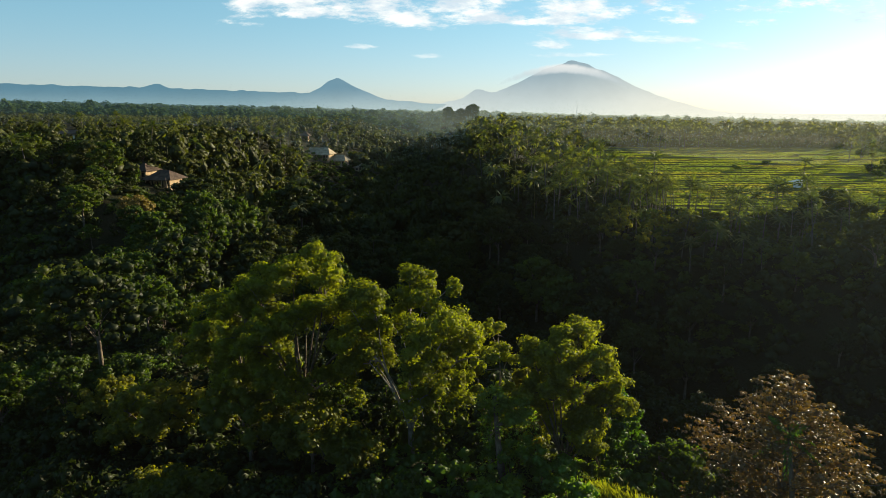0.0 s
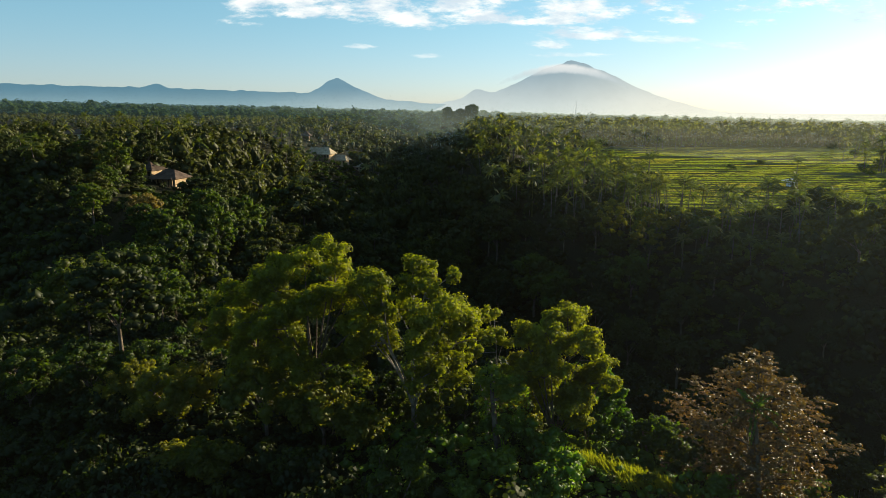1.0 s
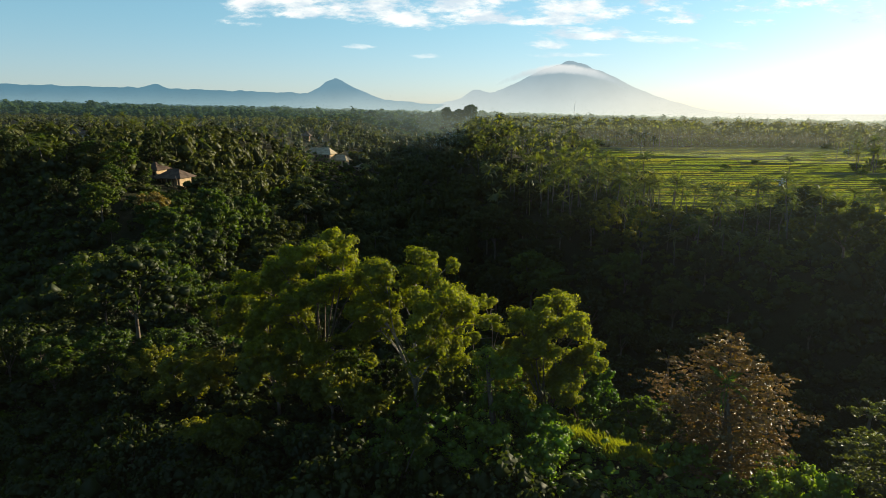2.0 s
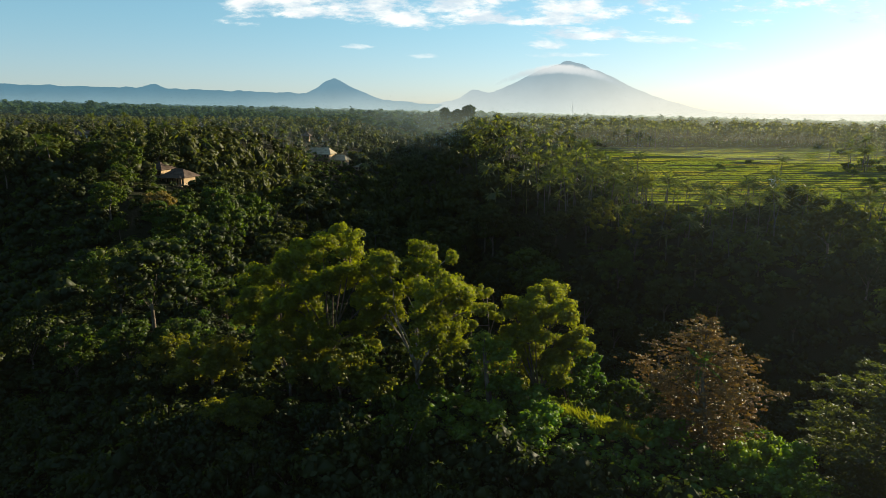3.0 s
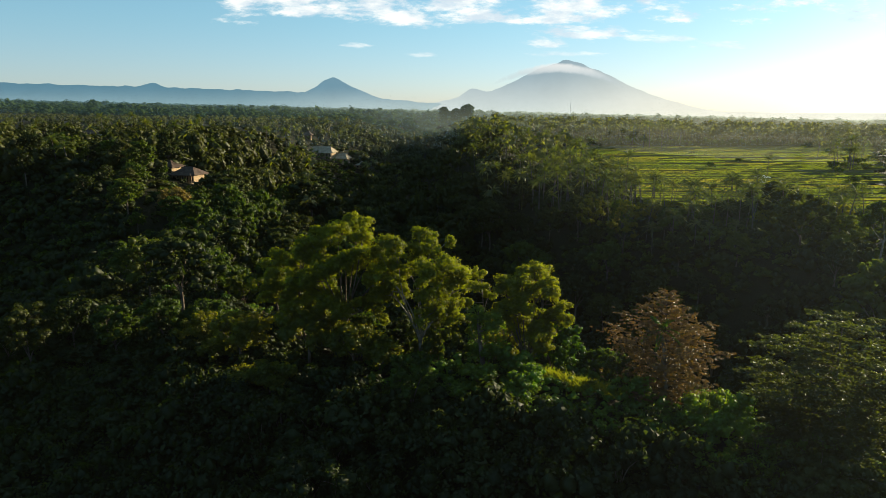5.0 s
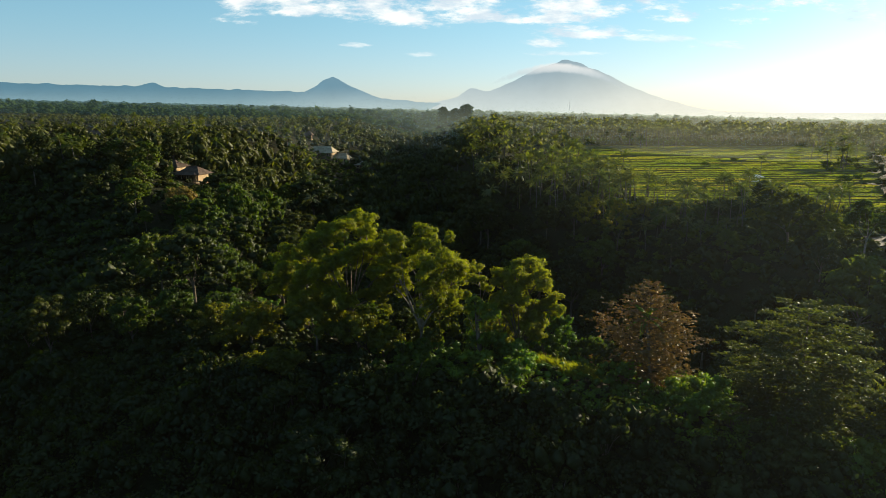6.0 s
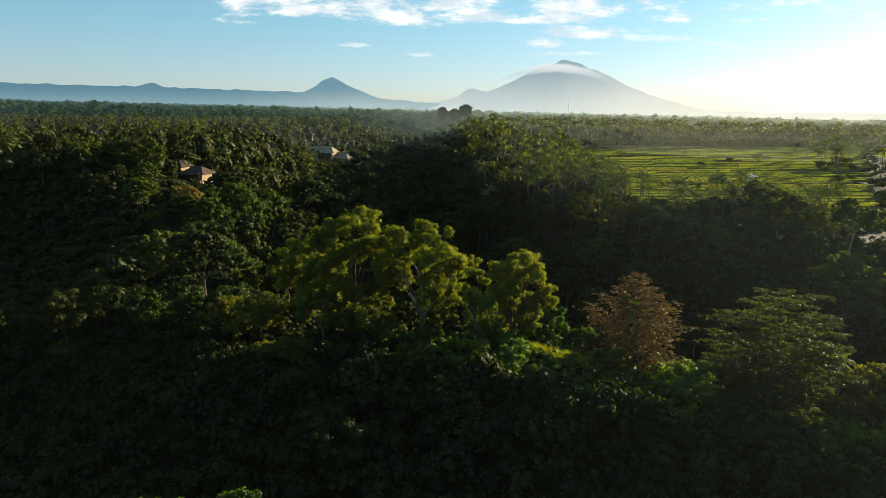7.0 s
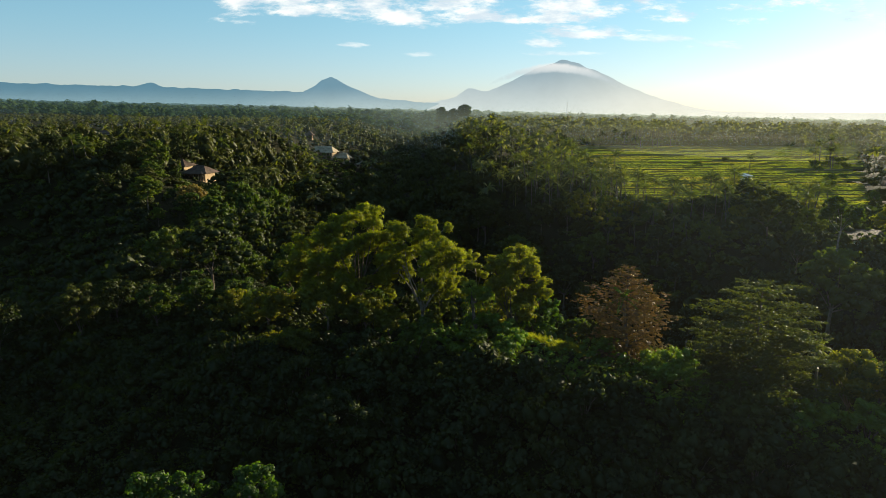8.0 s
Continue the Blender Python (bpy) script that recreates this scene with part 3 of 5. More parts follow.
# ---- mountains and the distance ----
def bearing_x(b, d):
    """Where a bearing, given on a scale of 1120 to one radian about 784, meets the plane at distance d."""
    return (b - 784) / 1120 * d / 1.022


def cone(d, width, power):
    return np.clip(1 - np.abs(d) / width, 0, 1) ** power


def mountain(name, label, centre, d, height, left, right, flat, powers, foot, material, extra=None, seed=3, tail=1.06):
    """A volcano as a relief: flanks that steepen upwards, gullies, a notched summit."""
    n, m = 220, 26
    xs = np.linspace(centre - left * 1.06, centre + right * tail, n)
    ys = np.linspace(0, 1, m)
    xx, tt = np.meshgrid(xs, ys)
    off = xx - centre
    f = np.where(off < 0, cone(np.minimum(off + flat, 0), left, powers[0]), cone(np.maximum(off - flat, 0), right, powers[1]))
    rid = np.array([[noise.fractal(Vector((x * 0.006, t * 1.5, seed)), 0.9, 2.1, 5) for x in xs] for t in ys])
    gully = np.array([[noise.fractal(Vector((x * 0.02, t * 0.5, seed + 7)), 0.8, 2.0, 4) for x in xs] for t in ys])
    zz = foot + height * f * (1 - (1 - tt) ** 1.4 * 0.97) + (rid * 0.025 + gully * 0.012) * height * ss(0, 0.25, f)
    if extra is not None:
        zz = zz + extra(xx) * tt
    yy = d - 160 * (1 - tt) + gully * 10
    verts = np.stack([xx, yy, zz], -1).reshape(-1, 3)
    verts[:n, 2] = foot - 60
    i, j = np.meshgrid(np.arange(m - 1), np.arange(n - 1), indexing="ij")
    quads = np.stack([i * n + j, i * n + j + 1, (i + 1) * n + j + 1, (i + 1) * n + j], -1).reshape(-1, 4)
    ob = new(name, mesh_of(name, verts, quads, material, True))
    return tagged(ob, label, "mountain", kind="structure")


# Paler low down and to the right: haze put into the glow colour.
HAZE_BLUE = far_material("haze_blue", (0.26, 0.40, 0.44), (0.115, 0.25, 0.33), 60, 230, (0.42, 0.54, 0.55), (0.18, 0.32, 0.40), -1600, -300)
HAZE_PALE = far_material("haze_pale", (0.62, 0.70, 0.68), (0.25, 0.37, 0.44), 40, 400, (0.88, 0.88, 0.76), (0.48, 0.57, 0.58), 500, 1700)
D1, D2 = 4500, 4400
mountain("volcano", "tall volcano with a notched summit, pale blue haze painted on", bearing_x(1022, D1), D1, 345, 1750, 1180, 76, (2.25, 1.95), 40, HAZE_PALE,
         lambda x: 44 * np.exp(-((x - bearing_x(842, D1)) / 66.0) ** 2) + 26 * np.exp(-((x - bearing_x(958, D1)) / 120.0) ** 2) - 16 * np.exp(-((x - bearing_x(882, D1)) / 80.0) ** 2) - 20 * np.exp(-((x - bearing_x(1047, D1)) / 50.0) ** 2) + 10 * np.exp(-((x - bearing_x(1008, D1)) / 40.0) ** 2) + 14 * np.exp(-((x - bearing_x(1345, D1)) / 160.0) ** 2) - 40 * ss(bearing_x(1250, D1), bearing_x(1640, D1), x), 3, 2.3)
mountain("peak", "smaller conical volcano with a sharp summit, blue-grey haze painted on", bearing_x(600, D2), D2, 158, 370, 400, 8, (1.35, 1.35), 118, HAZE_BLUE,
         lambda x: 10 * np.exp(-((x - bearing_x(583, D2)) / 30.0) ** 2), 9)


def long_ridge():
    """The level caldera ridge that runs out of the picture behind the woods."""
    n, m = 260, 8
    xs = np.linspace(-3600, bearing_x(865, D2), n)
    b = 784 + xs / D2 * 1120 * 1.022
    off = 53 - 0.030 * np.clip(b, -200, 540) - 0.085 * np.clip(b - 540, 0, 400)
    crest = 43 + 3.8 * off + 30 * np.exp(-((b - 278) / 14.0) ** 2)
    rough = np.array([noise.fractal(Vector((x * 0.012, 0.3, 5.0)), 0.8, 2.2, 5) for x in xs])
    verts = []
    for k in range(m):
        t = k / (m - 1)
        verts.append(np.stack([xs, np.full(n, D2 + 40 - 140 * (1 - t)), (crest + rough * 7) * t + (1 - t) * 0], 1))
    verts = np.concatenate(verts)
    i, j = np.meshgrid(np.arange(m - 1), np.arange(n - 1), indexing="ij")
    quads = np.stack([i * n + j, i * n + j + 1, (i + 1) * n + j + 1, (i + 1) * n + j], -1).reshape(-1, 4)
    tagged(new("ridge", mesh_of("ridge", verts, quads, HAZE_BLUE, True)), "long wooded caldera ridge with blue-grey morning haze painted on", "mountain", kind="structure")


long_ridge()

# ================= hero trees on the spur =================
def tree(name, arrays, bark, leaf, x, y, label, turn=0.0, scale=1.0, group="", z=None, cat="tree"):
    """A tree as a thing: trunk with limbs, and crown."""
    ob = new(name)
    ob.empty_display_size = 0.5
    ob.matrix_world = pose(x, y, ground_at(x, y) if z is None else z, 0, 0, turn) @ Matrix.Scale(scale, 4)
    part("trunk", (*arrays[0], 1), bark, ob)
    part("crown", arrays[1], leaf, ob)
    return tagged(ob, label, cat, group)


def up(x, y, top):
    """The height of a tree that stands at x, y and reaches the level top."""
    return top - ground_at(x, y)


h = up(11.2, 56, 25.0)
tree("tree", broadleaf(11, h, 9.8, 3.0, 60, 640, 0.24, 0.70, 0.26, clump=0.28, low=1.2, lobes=13, rough=0.3, knots=9, inner=0.62), BARK_DARK, LEAF_LIME, 11.2, 56, "round-crowned lime green tree on the spur's crest")
h = up(-2.5, 58.6, 28.0)
tree("tree", broadleaf(21, h, 15.0, 3.6, 62, 620, 0.24, 0.66, 0.30, clump=0.225, low=3.6, lobes=14, rough=0.3, knots=9, inner=0.62), BARK, LEAF_LIME, -2.5, 58.6, "tall open-crowned tree with pale forked limbs")
h = up(-12.5, 60, 30.0)
tree("tree", broadleaf(31, h, 14.0, 5.0, 70, 600, 0.24, 0.66, 0.32, clump=0.24, low=1.0, lobes=15, rough=0.3, knots=9, inner=0.62), BARK_DARK, LEAF_LIME, -12.5, 60, "broad lime green tree with a lumpy crown")
h = up(5.4, 64, 22.8)
tree("tree", broadleaf(41, h, 4.6, h * 0.4, 13, 330, 0.26, 0.85, 0.2, clump=0.44, low=3.0), BARK, LEAF_LIME, 5.4, 64, "small lime green tree behind larger ones")
h = up(-20, 66, 25.5)
tree("tree", broadleaf(51, h, 12.0, 4.0, 56, 600, 0.24, 0.66, 0.28, clump=0.26, low=0.8, lobes=12, rough=0.3, knots=9, inner=0.62), BARK_DARK, LEAF_LIME, -20, 66, "green tree with a lumpy crown on the spur")
h = up(25.6, 47.4, 25.0)
tree("tree", pagoda(61, h - 1.3, 14.5, 2.0, 14, 0.24, 2.1, 0.55, 1.6, 0.16), BARK_DARK, LEAF_COPPER, 25.6, 47.4, "tiered tree with glossy coppery brown leaves")
h = up(37.4, 34.8, 25.2)
tree("tree", pagoda(71, h - 0.6, 17.5, 2.0, 11, 0.32, 2.6, 0.16, 3.4, 0.5), BARK_DARK, LEAF_FAN, 37.4, 34.8, "wide dark green tree with flat tiers of branches")
h = up(-3.0, 43.8, 17.8)
tree("tree", broadleaf(81, h, 4.6, 2.0, 14, 300, 0.26, 0.9, 0.16, clump=0.42, low=1.5), BARK_DARK, LEAF, -3.0, 43.8, "slim leafy young tree on the near slope")

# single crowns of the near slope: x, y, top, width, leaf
# The yellow-green crowns have sunlight painted into their leaves.
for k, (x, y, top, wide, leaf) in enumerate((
        (-41.3, 69.8, 16.2, 6.5, LEAF), (-49.2, 70.6, 14.9, 5.5, LEAF), (-36.0, 73.0, 14.5, 6.5, LEAF), (-30.7, 62.7, 12.4, 5.0, LEAF_SUNLIT),
        (-23.7, 53.3, 12.0, 5.0, LEAF_SUNLIT), (-64.0, 73.0, 14.5, 7.0, LEAF_DARK), (-12.2, 31.2, 12.4, 8.0, LEAF_DARK), (-52.3, 90.0, 20.8, 9.5, LEAF),
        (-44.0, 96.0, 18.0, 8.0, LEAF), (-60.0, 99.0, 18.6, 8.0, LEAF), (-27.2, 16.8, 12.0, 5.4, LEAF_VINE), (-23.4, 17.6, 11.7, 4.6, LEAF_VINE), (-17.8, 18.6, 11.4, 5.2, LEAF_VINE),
        (-22.0, 73.0, 14.5, 6.0, LEAF_LIME), (-52.5, 107.0, 19.4, 9.0, LEAF), (15.5, 59.0, 17.5, 5.5, LEAF_VINE), (48.0, 33.0, 17.0, 7.0, LEAF_SUNLIT),
        (53.0, 27.0, 15.5, 7.5, LEAF_SUNLIT), (33.0, 27.0, 15.0, 7.0, LEAF_DARK), (9.0, 62.0, 18.0, 5.0, LEAF_SUNLIT),
        (-17.0, 57.5, 18.5, 7.5, LEAF_SUNLIT), (-11.0, 55.5, 17.0, 6.0, LEAF_SUNLIT), (-27.0, 60.5, 16.5, 7.0, LEAF_SUNLIT), (-34.0, 66.0, 15.0, 5.5, LEAF_SUNLIT), (-20.5, 51.0, 13.5, 5.0, LEAF_SUNLIT),
        (-7.5, 54.0, 15.5, 4.5, LEAF_SUNLIT))):
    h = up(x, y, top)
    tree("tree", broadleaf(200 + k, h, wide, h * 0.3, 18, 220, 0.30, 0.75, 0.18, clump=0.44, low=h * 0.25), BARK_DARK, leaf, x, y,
         "leafy tree on the near slope, leaf colour brightened for the sun" if leaf is LEAF_SUNLIT else "leafy green tree on the shaded near slope", group="trees of the near slope")


# a close row of middling trees along the crest and down its far side, added to shade the near slope
rng = np.random.default_rng(77)
CREST = []
for k in range(7):
    w_, f_ = broadleaf(900 + k, 8.0, 6.0, 2.6, 18, 130, 0.36, 0.7, 0.16, clump=0.42, low=1.6)
    CREST.append((mesh_of("trunk", *w_, BARK_DARK, True), mesh_of("crown", *f_, (LEAF, LEAF_DARK, LEAF)[k % 3])))
for k in range(46):
    t = k / 45
    line = np.array(SPUR)[1:9]
    x, y = np.interp(t * 7, np.arange(8), line[:, 0]), np.interp(t * 7, np.arange(8), line[:, 1])
    x, y = x + rng.normal(0, 2.0) + rng.uniform(1.0, 9.0) * 0.6, y + rng.normal(0, 2.0) + rng.uniform(1.0, 9.0)
    if 9 < x < 21 or 23 < x < 30 or 33 < x < 41 or (x < -14 and y < 100 and k % 6 > 0):
        continue
    h = rng.uniform(5.0, 9.5)
    ob = new("tree")
    ob.matrix_world = pose(x, y, ground_at(x, y), 0, 0, rng.uniform(0, 360)) @ Matrix.Scale(h / 8.0, 4)
    part("trunk", CREST[k % 7][0], BARK_DARK, ob)
    part("crown", CREST[k % 7][1], LEAF, ob)
    tagged(ob, "middling leafy tree in the row along the crest", "tree", "trees of the crest")


def undergrowth():
    """Shrubs and creeper mounds that cover the spur, and the low leafage between them."""
    rng = np.random.default_rng(17)
    kinds = []
    for k, lf in enumerate((LEAF_VINE, LEAF, LEAF_DARK, LEAF_DARK, LEAF_DARK)):
        w, f = shrub(600 + k, 2.2, 2.8, 330, 0.32, 7)
        kinds.append((mesh_of("stem", *w, BARK_DARK), mesh_of("foliage", *f, lf)))
    near = lambda x, y: (np.abs(x) < 0.74 * (y + 36) + 6) & (along(SPUR, x, y)[0] < 62)
    got = spots(rng, 14000, -100, 100, -8, 108, 3.6, near)
    got.sort(key=lambda p: along(SPUR, np.array([p[0]]), np.array([p[1]]))[0][0])
    for x, y in got[:300]:
        crest_d = along(SPUR, np.array([x]), np.array([y]))[0][0]
        # Away from the crest only dark leaves: shade put into the colour.
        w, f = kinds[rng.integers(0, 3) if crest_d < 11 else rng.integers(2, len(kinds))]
        ob = new("shrub")
        s = rng.uniform(0.7, 1.5) * (0.42 if crest_d < (14 if x < -14 else 9) else 1.0)
        ob.matrix_world = pose(x, y, ground_at(x, y), 0, 0, rng.uniform(0, 360)) @ Matrix.Diagonal((s, s, s * rng.uniform(0.7, 1.4), 1))
        part("stem", w, BARK_DARK, ob)
        part("foliage", f, LEAF, ob)
        tagged(ob, "leafy green shrub overgrown with creepers on the slope", "shrub", "shrubs of the spur")
    cover = lambda x, y: np.abs(x) < 0.76 * (y + 36) + 10
    pts = np.array(spots(rng, 60000, -130, 130, -28, 118, 2.75, cover)
                   + spots(rng, 50000, -200, 150, 118, 310, 5.3, lambda x, y: cover(x, y) & (field_mask(x, y) < 0.02)))
    size = rng.uniform(2.2, 3.6, len(pts)) * np.where(pts[:, 1] > 118, 1.3, 1.0) * np.where(rng.uniform(0, 1, len(pts)) > 0.9, 1.35, 1.0)
    crest, _, bank = along(SPUR, pts[:, 0], pts[:, 1])
    size *= np.where(crest < np.where(pts[:, 0] < -14, 14, 10), 0.40, 1.0)
    rows = np.stack([pts[:, 0], pts[:, 1], ground(pts[:, 0], pts[:, 1]) + 0.35 * size, size, size * rng.uniform(0.7, 1.2, len(pts))], 1)
    near = (bank > 0) & (pts[:, 1] < 95)
    v, q = merge([scatter([tuft_cloud(700 + k, 165, 1.0, 0.15, 0.85, 0.34, 8, 0.62) for k in range(6)], rows[near], rng),
                  scatter([tuft_cloud(710 + k, 34, 1.0, 0.28, 0.85, 0.42, 5) for k in range(6)], rows[~near], rng)])
    pts = np.array(spots(rng, 45000, -60, 80, 0, 110, 1.4, lambda x, y: along(SPUR, x, y)[0] < 15))
    size = rng.uniform(0.8, 1.6, len(pts))
    rows = np.stack([pts[:, 0], pts[:, 1], ground(pts[:, 0], pts[:, 1]) + 0.3 * size, size, size * rng.uniform(0.5, 1.0, len(pts))], 1)
    keep = (np.hypot((pts[:, 0] - 13.4) / 1.5, (pts[:, 1] - 51.6) / 0.7) > 3.2) & (np.hypot((pts[:, 0] - 18.5) / 1.5, (pts[:, 1] - 48.5) / 0.7) > 2.4)
    # Tufts on the crest get the sunlit colour, the rest the shaded one.
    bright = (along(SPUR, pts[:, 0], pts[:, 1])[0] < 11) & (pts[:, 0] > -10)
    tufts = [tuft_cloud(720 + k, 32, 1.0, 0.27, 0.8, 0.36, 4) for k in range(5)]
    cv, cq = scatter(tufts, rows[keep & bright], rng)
    tagged(new("creepers", mesh_of("creepers", cv, cq, LEAF_CREEPER_LIT)), "green creepers carpeting the crest of the spur, leaf colour brightened for the sun", "creepers", kind="stuff")
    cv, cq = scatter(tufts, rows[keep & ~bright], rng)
    tagged(new("ground_cover", mesh_of("ground_cover", cv, cq, LEAF_DARK)), "leafy ground cover on the near slope, leaves darkened for shade", "ground cover", kind="stuff")
    tagged(new("undergrowth", mesh_of("undergrowth", v, q, LEAF_DARK)), "dense green undergrowth covering the slopes, leaves darkened for shade", "undergrowth", kind="stuff")


def creeper_mounds():
    """Mounds of creeper over shrubs on the crest, beside the grass; their green is brightened for the sun."""
    for k, (x, y, w, hgt) in enumerate(((9.0, 51.5, 1.3, 1.3), (6.0, 53.5, 1.2, 1.5), (17.0, 54.5, 1.5, 1.4), (20.5, 53.0, 1.4, 1.2), (23.5, 51.0, 1.2, 1.1), (14.0, 57.0, 1.3, 1.6),
                                        (10.5, 48.0, 1.4, 1.0), (5.0, 48.5, 1.3, 1.1), (2.0, 45.5, 1.2, 0.9), (22.0, 45.0, 1.2, 1.1), (30.5, 39.5, 1.5, 1.3), (8.0, 44.0, 1.2, 0.9), (31.0, 35.5, 1.4, 1.2), (34.5, 31.0, 1.5, 1.3), (28.0, 41.5, 1.3, 1.1),
                                        (41.0, 28.5, 1.5, 1.2), (46.0, 26.5, 1.5, 1.4), (27.0, 37.5, 1.3, 1.0), (37.0, 26.5, 1.4, 1.0), (52.0, 21.0, 1.6, 1.5), (30.5, 31.5, 1.2, 0.9))):
        w_, f_ = shrub(650 + k, 2.2 * w, 2.6 * hgt, 1300, 0.24, 9)
        ob = tagged(new("shrub"), "mound of green creeper over a shrub, leaf colour brightened for the sun", "shrub", "creeper mounds")
        ob.matrix_world = pose(x, y, ground_at(x, y), 0, 0, 40 * k)
        part("stem", w_, BARK_DARK, ob)
        part("foliage", f_, LEAF_CREEPER_LIT, ob)


creeper_mounds()


def draped_snag(x, y, top):
    """A broken, leaning trunk under a hood of creeper whose strands hang down to the ground."""
    rng = np.random.default_rng(655)
    h = up(x, y, top)
    ob = tagged(new("dead_tree"), "broken dead tree trunk hung with curtains of green creeper", "tree")
    ob.matrix_world = pose(x, y, ground_at(x, y))
    stem = bend((0.4, 0.3, -0.6), (-0.5, 0, h - 0.6), rng, 7, 0.05)
    part("trunk", (*tube(stem, np.linspace(0.34, 0.14, 7), 7), 1), BARK_DARK, ob)
    arm = bend(stem[4], (2.0, -0.4, h - 1.4), rng, 6, 0.2)
    part("limb", (*tube(arm, np.linspace(0.16, 0.05, 6), 6), 1), BARK_DARK, ob)
    pts, nrm, core = [], [], []
    heads = [stem[6], stem[5] + [-0.7, 0, 0], stem[5] + [0.5, 0.3, 0.4], arm[5], arm[3], arm[4] + [0.2, 0, -0.4]]
    for c in heads:
        p, q, lump, small = clump_points(rng, c, 1.25, 360, 0.7, 7)
        pts.append(p)
        nrm.append(q)
        core += hearts(rng, lump, small, 0.62, 4, 4)
    part("hood", merge([leaves(rng, np.concatenate(pts), np.concatenate(nrm), 0.2, 0.14), *core]), LEAF_CREEPER_LIT, ob)
    hung = []
    for c in heads:
        for _ in range(4):
            a = rng.uniform(0, 2 * math.pi)
            p0 = c + np.array([math.cos(a), math.sin(a), -0.2]) * rng.uniform(0.4, 1.1)
            n = int(60 * rng.uniform(0.6, 1.2))
            drop = (p0[2] - 0.2) * rng.uniform(0.4, 1.0)
            spot = p0 - [0, 0, drop] * rng.uniform(0, 1, (n, 1)) + rng.normal(0, 0.13, (n, 3))
            hung.append(leaves(rng, spot, unit(rng.normal(0, 1, (n, 3)) + [0.4, -0.4, 0]), 0.2, 0.13, 0.5))
    tagged(part("strands", merge(hung), LEAF_CREEPER_LIT, ob), kind="stuff")


draped_snag(5.2, 53.0, 20.5)


def grass_patch(x, y, radius, count, seed):
    """Tall sunlit grass on the crest."""
    rng = np.random.default_rng(seed)
    a, r = rng.uniform(0, 2 * math.pi, count), radius * np.sqrt(rng.uniform(0, 1, count))
    px, py = x + np.cos(a) * r * 1.5, y + np.sin(a) * r * 0.7
    foot = np.stack([px, py, ground(px, py)], 1)
    lean = np.stack([rng.normal(-0.25, 0.25, count), rng.normal(0, 0.25, count), np.ones(count)], 1) * rng.uniform(0.6, 1.5, (count, 1))
    side = unit(rng.normal(0, 1, (count, 3)) * [1, 1, 0]) * 0.035
    tip = foot + lean
    tip[:, 2] -= 0.15
    v = np.stack([foot - side, foot + side, foot + lean * 0.6 + side, tip], 1).reshape(-1, 3)
    tagged(new("grass", mesh_of("grass", v, np.arange(4 * count).reshape(-1, 4), GRASS)), "tall yellow-green grass on the sunlit crest", "grass", kind="stuff")


undergrowth()
grass_patch(13.4, 51.6, 3.4, 3600, 1)
grass_patch(18.5, 48.5, 2.6, 1800, 2)
grass_patch(-27.5, 84.0, 3.2, 2600, 3)

tree("palm_tree", palm(860, up(25.2, 44.4, 20.4), 10, 2.2, 12), BARK_DARK, LEAF_VINE, 25.2, 44.4, "slender young palm with bright green fronds", cat="palm tree")
tree("palm_tree", palm(861, up(50, 42, 14.4), 16, 2.8, 12), PALM_BARK, FROND, 50, 42, "small palm behind the wide tiered tree", cat="palm tree")
# ================= woods =================
# open ground about the houses and in front of them: x, y, radius
CLEAR = [(-91, 240, 7), (-83, 247, 6), (-66, 456, 8), (-52, 468, 8), (-100, 232, 9), (-96, 222, 8), (-92, 211, 6), (-80, 442, 14), (-194, 341, 8), (-188, 330, 7), (-182, 320, 5),
         (-141, 314, 4), (-137, 305, 4), (-195, 303, 9), (-188, 293, 7), (-102, 483, 5), (-100, 473, 5), (113, 127, 12), (104, 114, 11), (118, 116, 10), (94, 108, 7), (148, 268, 5)]


def clear(x, y):
    """Where no tree stands on a house."""
    out = np.zeros(np.shape(x), bool)
    for cx, cy, r in CLEAR:
        out |= (x - cx) ** 2 + (y - cy) ** 2 < r * r
    return out


def garden(x, y):
    """Gardens and cut slopes below the houses, where only low growth stands."""
    out = np.zeros(np.shape(x), bool)
    for hx, hy, half, reach in ((-101, 230, 8, 75), (-76, 442, 17, 120), (-194, 338, 8, 60), (-195, 300, 9, 50), (-141, 312, 4, 40), (-102, 480, 4, 40)):
        d = math.hypot(hx, hy + 10)
        ux, uy = -hx / d, -(hy + 10) / d
        t, side = (x - hx) * ux + (y - hy) * uy, np.abs((x - hx) * uy - (y - hy) * ux)
        out |= (t > 0) & (t < reach) & (side < half)
    return out


def roof(x, y):
    """The level that the tops of the wood keep to: below the eye on the plateau, lower still along the rim before the field."""
    x, y = np.asarray(x, float), np.asarray(y, float)
    level = 37.5 + 0.0035 * np.maximum(0, y - 250) - 0.012 * np.maximum(0, x)
    return np.where((x > 48) & (y > 130) & (y < 190), 13.5, np.where((x > 10) & (y > 130) & (y < 300), 22.0, level))


